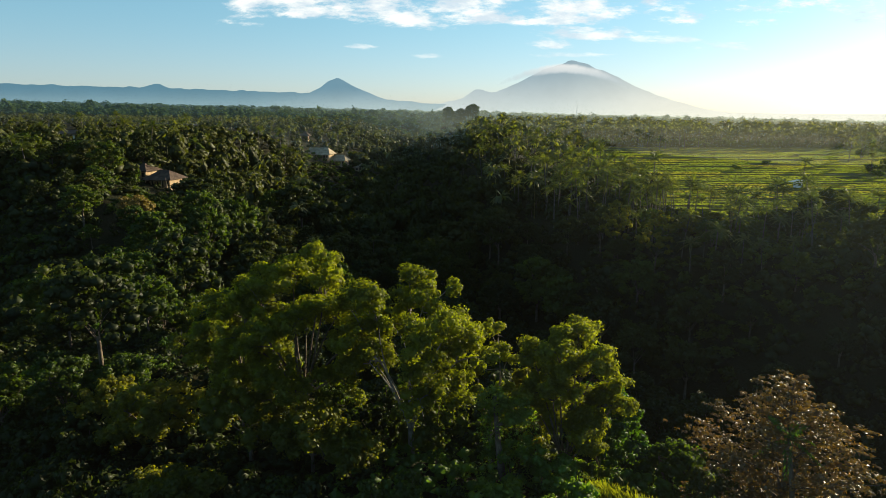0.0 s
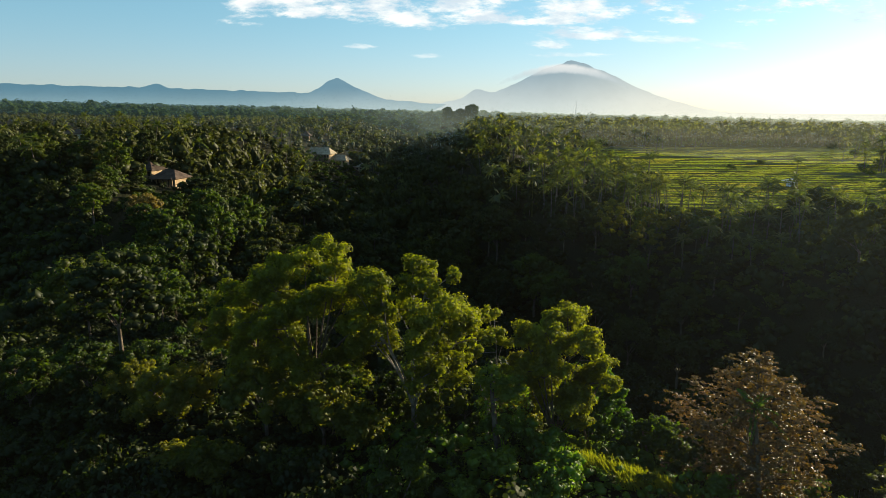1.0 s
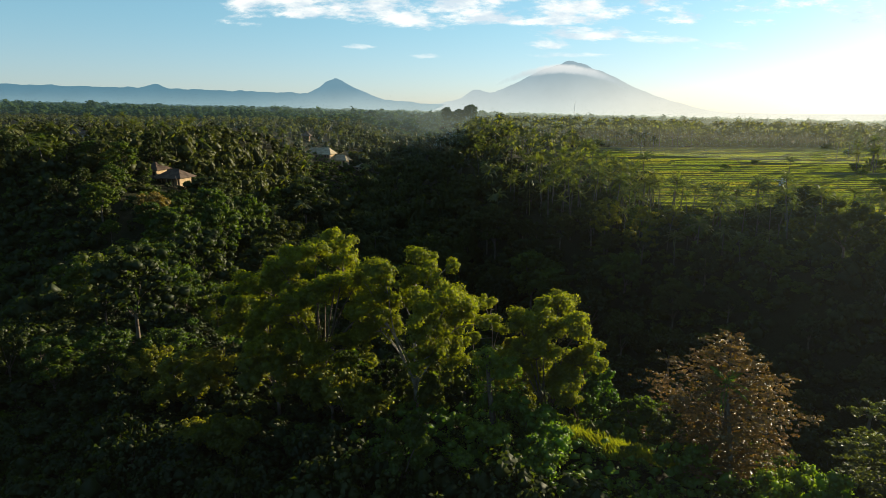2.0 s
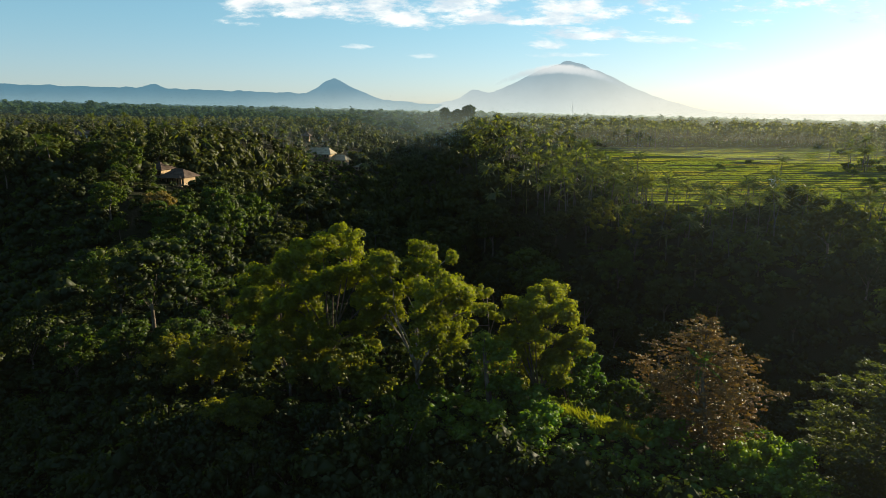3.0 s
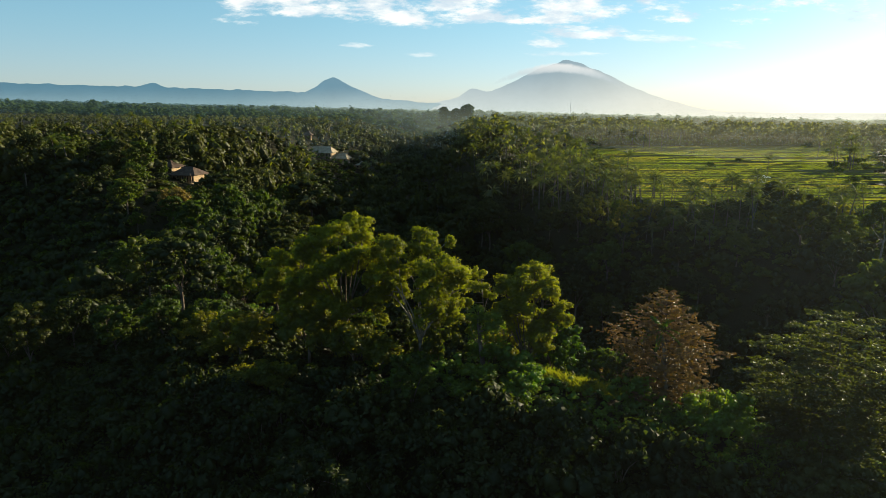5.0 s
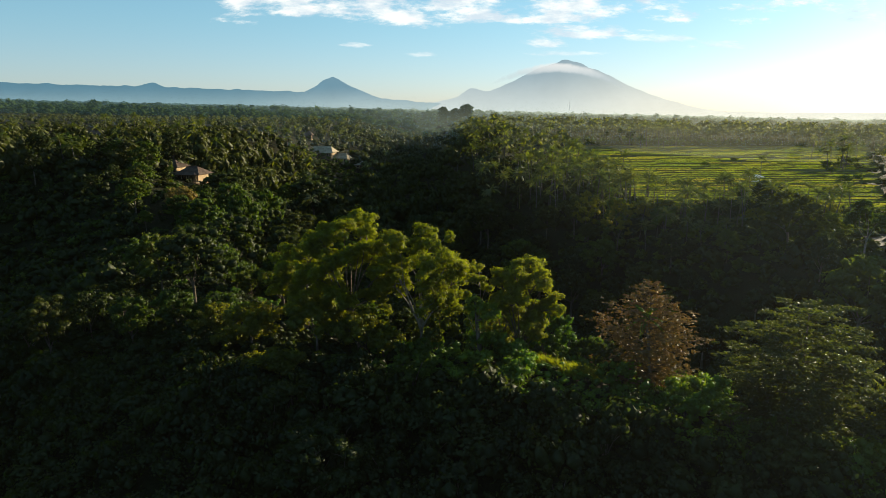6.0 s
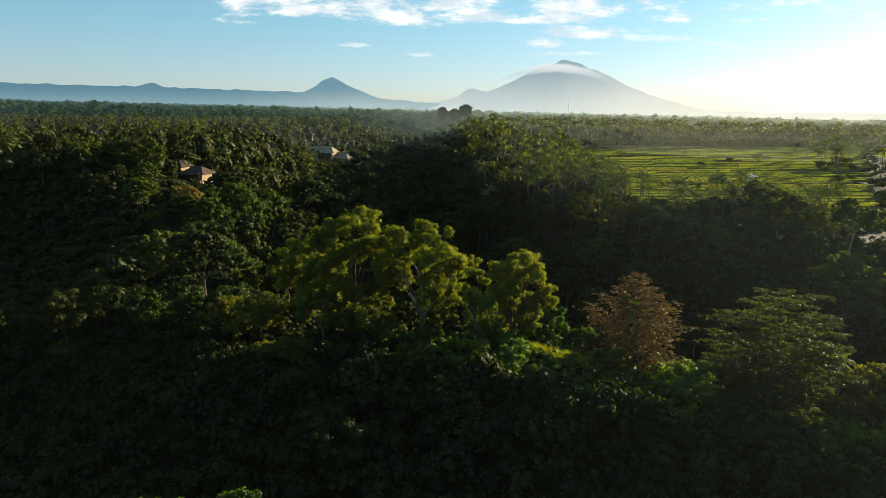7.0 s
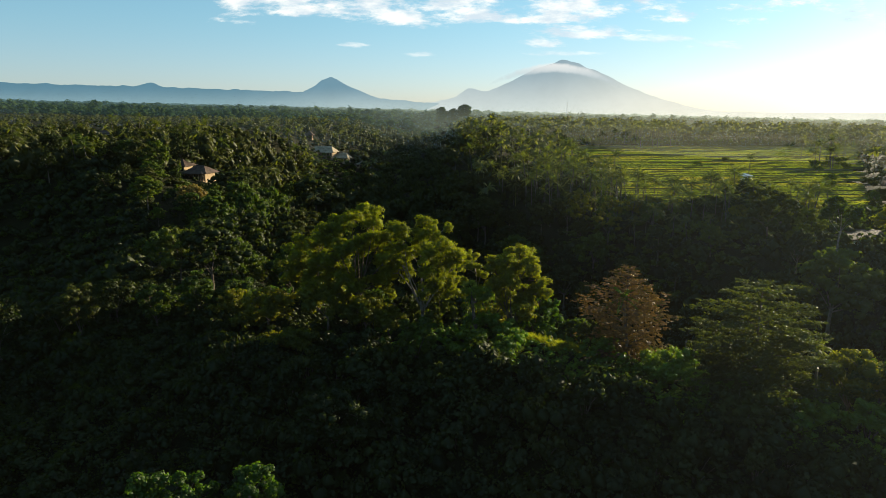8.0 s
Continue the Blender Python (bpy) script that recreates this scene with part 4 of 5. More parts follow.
def woods():
    rng = np.random.default_rng(5)
    kinds = []
    for k, (hh, w, lf) in enumerate(((13, 9.5, LEAF), (15, 10.5, LEAF_DARK), (11, 8, LEAF_WOOD), (12, 9, LEAF), (9, 7.5, LEAF_DARK), (14, 7, LEAF_WOOD))):
        w_, f_ = broadleaf(100 + k, hh, w, hh * 0.4, 18, 105, 0.55, 0.72, 0.25, clump=0.46, twigs=False, low=hh * 0.22)
        # Painted shade: the same crown in darker leaves, for gorge and hollow.
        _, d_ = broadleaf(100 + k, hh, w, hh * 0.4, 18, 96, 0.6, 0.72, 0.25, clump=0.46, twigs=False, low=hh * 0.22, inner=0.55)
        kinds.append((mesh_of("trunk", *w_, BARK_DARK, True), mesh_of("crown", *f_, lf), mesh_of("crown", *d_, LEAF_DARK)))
    spur_d = lambda x, y: along(SPUR, x, y)[0]
    bare = lambda x, y: (field_mask(x, y) > 0.02) | clear(x, y)
    sunk = lambda x, y: (x < -0.52 * y - 6) & (y < 215)
    rim = lambda x, y: (x > 12) & (135 < y) & (y < 345) & (ground(x, y) > 2)
    places = spots(rng, 9000, -200, 190, 75, 330, 9.3, lambda x, y: in_wedge(x, y, 10) & ~bare(x, y) & ((spur_d(x, y) > 9) | (y > 95)))
    places.sort(key=lambda p: p[1])
    for x, y in places[:300]:
        w, c, shade_crown = kinds[rng.integers(0, len(kinds))]
        c = shade_crown if ground_at(x, y) < -16 or sunk(x, y) else c
        ob = new("tree")
        s = min(1.45, max(0.5, rng.lognormal(-0.05, 0.3))) * (0.85 if rim(x, y) else 1.0) * (0.5 if x > 118 and y > 135 else 1.0) * (0.36 if garden(x, y) else 1.0) * (0.55 if sunk(x, y) else 1.0) * (0.45 if y > 80 and along(HOLLOW, np.array([x]), np.array([y]))[0][0] < 58 else 1.0)
        s = min(s, max(0.32, (roof(x, y) - ground_at(x, y) - (0 if x > 10 else 9.0 * rng.uniform() ** 2)) / 14.0))
        ob.matrix_world = pose(x, y, ground_at(x, y), 0, 0, rng.uniform(0, 360)) @ Matrix.Diagonal((s * rng.uniform(0.9, 1.15), s, s * rng.uniform(0.85, 1.1), 1))
        part("trunk", w, BARK_DARK, ob)
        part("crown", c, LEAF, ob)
        tagged(ob, "dense green broadleaf tree in the hillside wood", "tree", "trees of the gorge wood")
    far = [tuft_cloud(300 + k, 34, 1.0, 0.36, 0.85, 0.5, 5) for k in range(6)]
    rest = spots(rng, 60000, -460, 520, 200, 720, 9.4, lambda x, y: in_wedge(x, y, 30) & ~bare(x, y))
    near = {(round(x / 8), round(y / 8)) for x, y in places[:300]}
    rest = np.array([p for p in rest if (round(p[0] / 8), round(p[1] / 8)) not in near])
    rest = np.concatenate([np.array(places[300:]).reshape(-1, 2), rest])
    tall = rng.uniform(7, 14, len(rest)) * np.where(rng.uniform(0, 1, len(rest)) > 0.9, np.where(rest[:, 0] > 0, 1.15, 1.4), 1.0)
    tall *= np.where((rest[:, 0] > 118) & (rest[:, 1] < 260), 0.5, 1.0)
    tall *= np.where(garden(rest[:, 0], rest[:, 1]), 0.36, 1.0)
    tall *= np.where((rest[:, 0] < -60) & (rest[:, 1] > 320), 0.8, 1.0)
    tall *= np.where(rest[:, 0] > 0.1 * rest[:, 1], np.where(rest[:, 1] < 660, 0.36, 0.72), 1.0)
    dip = np.where(rest[:, 0] < 0, 6.0 * rng.uniform(0, 1, len(rest)) ** 2, 0.0)
    tall = np.minimum(tall, np.maximum(3.0, roof(rest[:, 0], rest[:, 1]) - ground(rest[:, 0], rest[:, 1]) - dip))
    wide = rng.uniform(3.8, 7.0, len(rest)) * np.clip(tall / 8.0, 0.55, 1.0)
    rows = np.stack([rest[:, 0], rest[:, 1], ground(rest[:, 0], rest[:, 1]) + tall * 0.52, wide, tall * 0.52], 1)
    fine = [tuft_cloud(320 + k, 84, 1.0, 0.26, 0.85, 0.5, 6) for k in range(6)]
    close = rest[:, 1] < 380
    v, q = merge([scatter(fine, rows[close], rng), scatter(far, rows[~close], rng)])
    tagged(new("woodland", mesh_of("woodland", v, q, LEAF_WOOD)), "dense green tropical woodland on the plateau", "woodland", kind="stuff")
    # thicket on the gorge's rim and in the gardens below the houses
    low = spots(rng, 9000, 12, 128, 128, 182, 3.3, lambda x, y: in_wedge(x, y, 10) & (field_mask(x, y) < 0.02) & (ground(x, y) > -12) & ~clear(x, y))[:700]
    low += spots(rng, 9000, -230, -40, 150, 440, 4.6, lambda x, y: garden(x, y) & ~clear(x, y))[:420]
    low += spots(rng, 9000, -200, -35, 130, 330, 6.0, lambda x, y: in_wedge(x, y, 10) & ~clear(x, y))[:420]
    # hedges and bushes along the far edge of the field
    low += spots(rng, 9000, 95, 350, 478, 500, 4.2, lambda x, y: (field_mask(x, y) < 0.4))[:260]
    low = np.array(low)
    tall = rng.uniform(1.6, 3.8, len(low)) * np.where(low[:, 1] > 470, 2.2, 1.0)
    v, q = scatter(fine[:3], np.stack([low[:, 0], low[:, 1], ground(low[:, 0], low[:, 1]) + tall * 0.35, rng.uniform(1.9, 3.2, len(low)), tall * 0.6], 1), rng)
    tagged(new("thicket", mesh_of("thicket", v, q, LEAF)), "low green thicket on the rim and below the houses", "thicket", kind="stuff")
    grove = [far_palm(450 + k) for k in range(5)]
    pp = np.array(spots(rng, 9000, -420, -40, 230, 620, 9, lambda x, y: in_wedge(x, y, 20) & ~bare(x, y) & ~garden(x, y))[:210] + spots(rng, 6000, 85, 380, 484, 560, 6.5, lambda x, y: ~bare(x, y))[:170] + spots(rng, 12000, 20, 520, 230, 760, 9, lambda x, y: in_wedge(x, y, 20) & ~bare(x, y))[:560])
    k = rng.uniform(0.85, 1.6, len(pp))
    right = pp[:, 0] > 0
    k = np.where(right, k, np.minimum(k, np.maximum(0.5, (41.5 + 0.004 * (pp[:, 1] - 250) - ground(pp[:, 0], pp[:, 1])) / 13.0)))
    v, q = scatter(grove, np.stack([pp[:, 0], pp[:, 1], ground(pp[:, 0], pp[:, 1]), np.where(right, 1.1, 0.95) * k, np.where(right, 1.02, 0.9) * k], 1), rng)
    tagged(new("palm_grove", mesh_of("palm_grove", v, q, FROND)), "many coconut palms rising from the woodland", "palm grove", kind="stuff")
    # beyond, towards the horizon
    out = []
    for y0, y1, gap, n in ((715, 1000, 13.5, 9000), (1000, 1550, 19, 9000), (1550, 2600, 30, 9000), (2600, 4200, 48, 9000)):
        out += [(x, y, gap) for x, y in spots(rng, n, -0.8 * y1, 0.8 * y1, y0, y1, gap, lambda x, y: in_wedge(x, y, 60))]
    out = np.array(out)
    wide = out[:, 2] * rng.uniform(0.5, 0.75, len(out))
    tall = rng.uniform(6, 16, len(out)) * np.where(out[:, 1] < 1000, 0.7, 1.0) * np.where(rng.uniform(0, 1, len(out)) > 0.88, 1.35, 1.0)
    rows = np.stack([out[:, 0], out[:, 1], ground(out[:, 0], out[:, 1]) + tall * 0.5, wide, tall * 0.55], 1)
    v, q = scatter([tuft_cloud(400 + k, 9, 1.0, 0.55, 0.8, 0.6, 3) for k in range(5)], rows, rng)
    tagged(new("distant_woodland", mesh_of("distant_woodland", v, q, FAR_WOOD_HAZED)), "woodland with painted-in haze stretching to the foot of the mountains", "woodland", kind="stuff")


woods()

# ================= palms =================
def palms():
    rng = np.random.default_rng(9)
    kinds = []
    for k in range(6):
        w, f = palm(500 + k, 9.5 + 1.1 * k, 19, 3.9, 14)
        kinds.append((mesh_of("trunk", *w, PALM_BARK, True), mesh_of("fronds", *f, FROND)))
    bare = lambda x, y: (field_mask(x, y) > 0.02) | clear(x, y)
    rim = lambda x, y: ~bare(x, y) & ((ground(x, y) > 5) | ((x > 60) & (ground(x, y) > 2)))
    got = spots(rng, 9000, 15, 116, 138, 262, 5.2, lambda x, y: in_wedge(x, y, 10) & rim(x, y) & ~garden(x, y))[:125]
    got += spots(rng, 9000, 12, 110, 262, 420, 6.5, lambda x, y: rim(x, y))[:50]
    got += spots(rng, 5000, -200, -20, 190, 420, 9, lambda x, y: in_wedge(x, y, 10) & ~bare(x, y) & ~garden(x, y))[:26]
    # clumps of palms that stand within the field
    for cx, cy, n in ((216, 322, 6), (236, 345, 5), (262, 400, 6), (250, 372, 3)):
        got += [(cx + rng.normal(0, 7), cy + rng.normal(0, 5)) for _ in range(n)]
    for x, y in got:
        w, f = kinds[rng.integers(0, len(kinds))]
        ob = new("palm_tree")
        s = rng.uniform(0.72, 1.18) * (0.8 if x > 45 and y < 190 else 1.0)
        ob.matrix_world = pose(x, y, ground_at(x, y), 0, 0, rng.uniform(0, 360)) @ Matrix.Scale(s, 4)
        part("trunk", w, PALM_BARK, ob)
        part("fronds", f, FROND, ob)
        tagged(ob, "coconut palm with a slim grey trunk and arching fronds", "palm tree", "coconut palms of the plateau")


palms()


# tall palms beyond the field, and single trees that stand out
for k, (x, y, top) in enumerate(((150, 447, 37.2), (156, 452, 36.4), (163, 446, 35.6), (170, 455, 36.2), (144, 455, 35.0), (178, 450, 35.5), (75, 167, 23.6),
                                 (73, 160, 22.2), (81.5, 181, 21.7), (57, 173, 25.4), (150, 268, 24.0), (46, 205, 25.0), (61, 176, 23.5), (66, 172, 24.2), (70, 178, 23.0), (87, 179, 21.0),
                                 (95.5, 183, 23.4), (98, 190, 22.6), (104, 186, 22.0), (108, 192, 23.2), (120, 178, 21.0), (128, 176, 19.5), (52, 182, 24.5), (48, 190, 26.0), (42, 196, 25.0), (55, 198, 24.5), (63, 186, 22.0))):
    h = up(x, y, top) - 1.0
    tree("palm_tree", palm(800 + k, h, 19, 4.0, 14), PALM_BARK, FROND, x, y, "tall coconut palm standing clear of the wood", group="tall coconut palms", cat="palm tree")
h = up(100, 166, 22.0)
tree("tree", broadleaf(830, h, 15.0, 3.0, 44, 190, 0.42, 0.75, 0.3, clump=0.32, low=1.5), BARK_DARK, LEAF_DARK, 100, 166, "dense round dark green tree at the field's edge")
h = up(88, 168, 17.0)
tree("tree", broadleaf(831, h, 11.0, 2.5, 30, 190, 0.42, 0.7, 0.3, clump=0.36, low=1.2), BARK_DARK, LEAF_DARK, 88, 168, "low spreading dark green tree at the field's edge")
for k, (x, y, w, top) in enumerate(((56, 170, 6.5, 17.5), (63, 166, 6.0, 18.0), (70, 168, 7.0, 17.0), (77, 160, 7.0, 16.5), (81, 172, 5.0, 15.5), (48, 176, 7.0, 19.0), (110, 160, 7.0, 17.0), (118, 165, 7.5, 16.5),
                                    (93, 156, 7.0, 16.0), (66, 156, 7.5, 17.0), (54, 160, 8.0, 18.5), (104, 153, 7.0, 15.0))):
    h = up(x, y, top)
    # Two in three take the lighter leaf, which paints sun on them.
    tree("tree", broadleaf(850 + k, h, w, h * 0.35, 16, 150, 0.38, 0.75, 0.18, clump=0.42, low=h * 0.2), BARK_DARK, (LEAF, LEAF_SUNLIT, LEAF_SUNLIT)[k % 3], x, y,
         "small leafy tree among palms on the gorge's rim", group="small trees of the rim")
for k, (x, y, w, top) in enumerate(((212, 320, 8, 5.0), (222, 326, 7, 4.0), (238, 343, 9, 5.0), (204, 302, 6, 3.5), (258, 398, 10, 5.5), (246, 350, 7, 4.0),
                                    (150, 330, 5, 3.0), (176, 352, 6, 3.0), (196, 268, 6, 4.0), (186, 262, 7, 4.5), (173, 240, 6, 4.5), (228, 318, 8, 4.5))):
    tree("shrub", shrub(870 + k, w * 0.5, top, 420, 0.5, 9), BARK_DARK, LEAF, x, y, "clump of shrubs on a bund in the rice field", group="shrubs in the field", cat="shrub")
h = up(99, 116.5, 23.2)
tree("tree", broadleaf(832, h, 10.0, h * 0.52, 34, 150, 0.36, 0.65, 0.22, clump=0.3, low=h * 0.5, lobes=5), BARK, LEAF, 99, 116.5, "tall tree with a straight pale trunk before the villa")
h = up(113, 117, 22.0)
tree("tree", broadleaf(833, h, 10.0, h * 0.45, 34, 150, 0.36, 0.65, 0.22, clump=0.3, low=h * 0.42, lobes=5), BARK_DARK, LEAF_LIME, 113, 117, "tall light green tree before the villa")
h = up(-77, 163.5, 21.6)
tree("tree", broadleaf(834, h, 9.5, 3.5, 30, 150, 0.34, 0.75, 0.22, clump=0.3, low=3.0), BARK, LEAF_DRY, -77, 163.5, "half-bare brownish tree among green ones")
# Trunks and crowns carry the far woods' painted haze in their material.
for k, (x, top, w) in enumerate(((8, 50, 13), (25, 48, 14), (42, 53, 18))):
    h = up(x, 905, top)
    tree("tree", broadleaf(840 + k, h, w, h * 0.4, 30, 110, 1.9, 0.8, 0.6, clump=0.42, low=h * 0.35, twigs=False), FAR_WOOD_HAZED, FAR_WOOD_HAZED, x, 905, "huge dark tree rising far above the woodland", group="giant trees on the skyline")
# ================= haze and glare sheets over the plateau ===
def haze_sheet(distance):
    """A curved upright sheet standing across the plateau, added to stand in for distance haze."""
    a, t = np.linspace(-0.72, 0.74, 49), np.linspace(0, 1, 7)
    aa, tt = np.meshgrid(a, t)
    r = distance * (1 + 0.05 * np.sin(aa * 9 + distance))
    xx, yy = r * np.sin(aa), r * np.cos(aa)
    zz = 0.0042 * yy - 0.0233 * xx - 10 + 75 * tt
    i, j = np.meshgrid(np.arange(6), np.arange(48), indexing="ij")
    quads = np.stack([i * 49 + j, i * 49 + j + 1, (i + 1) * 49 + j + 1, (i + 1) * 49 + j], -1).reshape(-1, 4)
    ob = new("haze_sheet", mesh_of("haze_sheet", np.stack([xx, yy, zz], -1).reshape(-1, 3), quads, HAZE_VEIL, True))
    tagged(ob, "thin added sheet standing in for haze over the plateau", "mist", kind="structure")


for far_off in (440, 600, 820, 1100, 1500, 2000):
    haze_sheet(far_off)


def glare_sheet():
    """A level sheet in the sun above the trees on both sides of the gorge, added to veil the darks like lens glare."""
    xs, ys = np.linspace(-400, 700, 33), np.linspace(-70, 420, 25)
    xx, yy = np.meshgrid(xs, ys)
    zz = 37.0 - 0.006 * np.maximum(xx, 0) + 0.5 * np.sin(xx * 0.012) * np.cos(yy * 0.01)
    i, j = np.meshgrid(np.arange(24), np.arange(32), indexing="ij")
    quads = np.stack([i * 33 + j, i * 33 + j + 1, (i + 1) * 33 + j + 1, (i + 1) * 33 + j], -1).reshape(-1, 4)
    ob = new("glare_layer", mesh_of("glare_layer", np.stack([xx, yy, zz], -1).reshape(-1, 3), quads, GLARE_VEIL, True))
    tagged(ob, "thin added sheet over the gorge that lifts the darks like lens glare", "mist", kind="structure")


glare_sheet()


# ================= rice field =================
def rice_field():
    """Stepped paddies: each a mud bed with an earth bund round it and rows of rice standing in it."""
    rng = np.random.default_rng(23)
    field = tagged(new("rice_field"), "terraced rice paddies in green and gold with low earth bunds", "rice field", kind="structure")
    y, row = 182.0, 0
    while y < 482:
        depth = rng.uniform(6.0, 10.0) * (0.8 + 0.0016 * (y - 180))
        mid = y + depth / 2
        left, right = 66 + 0.075 * (mid - 175) + 2, 150 + 0.62 * (mid - 175) - 4
        cuts = [left]
        while cuts[-1] < right - 12:
            cuts.append(min(right, cuts[-1] + rng.uniform(22, 62)))
        level = field_level(120.0, mid) + rng.uniform(-0.1, 0.1)
        for a, b in zip(cuts, cuts[1:]):
            z = level - 0.006 * ((a + b) / 2 - 120) + rng.uniform(-0.06, 0.06)
            n = max(3, int((b - a) / 5))
            xs = np.linspace(a, b, n + 1)
            wav = lambda x, yy: yy + 1.6 * np.sin(x * 0.045 + yy * 0.02) - 0.035 * (x - 120)
            f, g = wav(xs, y), wav(xs, y + depth)
            paddy = tagged(new("paddy"), "")
            paddy.parent = field
            # bed, with its bank down to the next step
            v = np.concatenate([np.stack([xs, f, np.full(n + 1, z - 1.0)], 1), np.stack([xs, f, np.full(n + 1, z)], 1), np.stack([xs, g, np.full(n + 1, z)], 1)])
            q = [(k * (n + 1) + i, k * (n + 1) + i + 1, (k + 1) * (n + 1) + i + 1, (k + 1) * (n + 1) + i) for k in (0, 1) for i in range(n)]
            part("bed", (v, np.array(q)), MUD, paddy)
            # bund: a low rounded bank round the near edge and one end
            rim = np.concatenate([np.stack([xs, f + 0.3, np.full(n + 1, z + 0.03)], 1), np.array([[b - 0.3, g[-1], z + 0.03]])])
            part("bund", (*tube(rim, np.full(len(rim), 0.15), 6), 1), BUND, paddy)
            tone = rng.uniform()
            if tone < 0.93:
                tall = rng.uniform(0.14, 0.34)
                rows = np.arange(0.8, depth - 0.4, 0.75)
                vs = []
                for r in rows:
                    m = int((b - a) / 1.3)
                    x = np.linspace(a + 0.7, b - 0.9, m) + rng.uniform(-0.3, 0.3, m)
                    t = (x - a) / (b - a)
                    yy = np.interp(x, xs, f) + r + rng.uniform(-0.25, 0.25, m)
                    w, hgt, tw = rng.uniform(0.35, 0.75, m), tall * rng.uniform(0.6, 1.25, m), rng.uniform(-0.9, 0.9, m)
                    dx, dy = w * np.cos(tw), w * np.sin(tw)
                    vs.append(np.stack([np.stack([x - dx, yy - dy, np.full(m, z)], 1), np.stack([x + dx, yy + dy, np.full(m, z)], 1),
                                        np.stack([x + dx * 0.8, yy + dy * 0.8 + 0.1, z + hgt], 1), np.stack([x - dx * 0.8, yy - dy * 0.8 - 0.1, z + hgt * 0.9], 1)], 1).reshape(-1, 3))
                v = np.concatenate(vs)
                part("rice_plants", (v, np.arange(len(v)).reshape(-1, 4)), RICE, paddy)
        y += depth
        row += 1


rice_field()

# ================= cloud on the summit =================
def cloud_cap():
    """A flat lens of cloud draped on the volcano's shoulder."""
    mat = bpy.data.materials.new("cloud_vapour")
    mat.use_nodes = True
    n = Nodes(mat.node_tree)
    at = n.add("ShaderNodeTexCoord").outputs["Object"]
    sep = n.add("ShaderNodeSeparateXYZ")
    n.join(at, sep.inputs[0])
    x, _, z = sep.outputs
    puff = n.noise(at, 0.012, 6.0, 0.6)
    # lens shape: long, thin, thicker in the middle
    dx, dz = n.math("DIVIDE", x, 420.0), n.math("DIVIDE", n.math("SUBTRACT", z, n.math("MULTIPLY", n.math("MULTIPLY", x, x), -0.00058)), 34.0)
    r = n.math("ADD", n.math("MULTIPLY", dx, dx), n.math("MULTIPLY", dz, dz))
    r = n.math("ADD", r, n.math("MULTIPLY", n.math("SUBTRACT", puff, 0.5), 1.3))
    alpha = n.step(r, 0.10, 1.1, 0.85, 0.0)
    clear, em, mix = n.add("ShaderNodeBsdfTransparent"), n.add("ShaderNodeEmission"), n.add("ShaderNodeMixShader")
    # The cloud's brightness is painted as emission, whiter towards the top.
    n.join(n.mix(n.step(z, -60, 40), (0.60, 0.68, 0.70, 1), (0.92, 0.93, 0.90, 1)), em.inputs[0])
    em.inputs[1].default_value = 0.38
    n.join(alpha, mix.inputs[0])
    n.join(clear.outputs[0], mix.inputs[1])
    n.join(em.outputs[0], mix.inputs[2])
    n.join(mix.outputs[0], n.add("ShaderNodeOutputMaterial").inputs[0])
    xs, zs = np.linspace(-470, 470, 22), np.linspace(-170, 70, 10)
    xx, zz = np.meshgrid(xs, zs)
    yy = 30 * (xx / 420) ** 2 + 12 * (zz / 110) ** 2
    i, j = np.meshgrid(np.arange(9), np.arange(21), indexing="ij")
    quads = np.stack([i * 22 + j, i * 22 + j + 1, (i + 1) * 22 + j + 1, (i + 1) * 22 + j], -1).reshape(-1, 4)
    ob = new("cloud", mesh_of("cloud", np.stack([xx, yy, zz], -1).reshape(-1, 3), quads, mat, True))
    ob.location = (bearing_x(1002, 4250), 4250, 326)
    ob.rotation_euler = (0, radians(2.0), 0)
    tagged(ob, "flat white lens-shaped cloud below the volcano's summit", "cloud", kind="structure")


cloud_cap()

# ================= buildings =================
def box(bm, x0, x1, y0, y1, z0, z1):
    """A box with slightly softened edges, added to bm."""
    made = bmesh.ops.create_cube(bm, size=1.0)["verts"]
    bmesh.ops.transform(bm, verts=made, matrix=Matrix.Translation(((x0 + x1) / 2, (y0 + y1) / 2, (z0 + z1) / 2)) @ Matrix.Diagonal((x1 - x0, y1 - y0, z1 - z0, 1)))
    return bm


def roof_shape(w, d, rise, ridge, thick=0.22):
    """A hipped roof on a w by d eaves rectangle, with a ridge of that length along x; closed below."""
    bm = bmesh.new()
    lo = [bm.verts.new((sx * w / 2, sy * d / 2, -thick)) for sx, sy in ((-1, -1), (1, -1), (1, 1), (-1, 1))]
    hi = [bm.verts.new((sx * w / 2, sy * d / 2, 0)) for sx, sy in ((-1, -1), (1, -1), (1, 1), (-1, 1))]
    a, b = bm.verts.new((-ridge / 2, 0, rise)), bm.verts.new((ridge / 2, 0, rise))
    bm.faces.new(lo[::-1])
    for i in range(4):
        bm.faces.new((lo[i], lo[(i + 1) % 4], hi[(i + 1) % 4], hi[i]))
    bm.faces.new((hi[0], hi[1], b, a))
    bm.faces.new((hi[2], hi[3], a, b))
    bm.faces.new((hi[1], hi[2], b))
    bm.faces.new((hi[3], hi[0], a))
    return bm


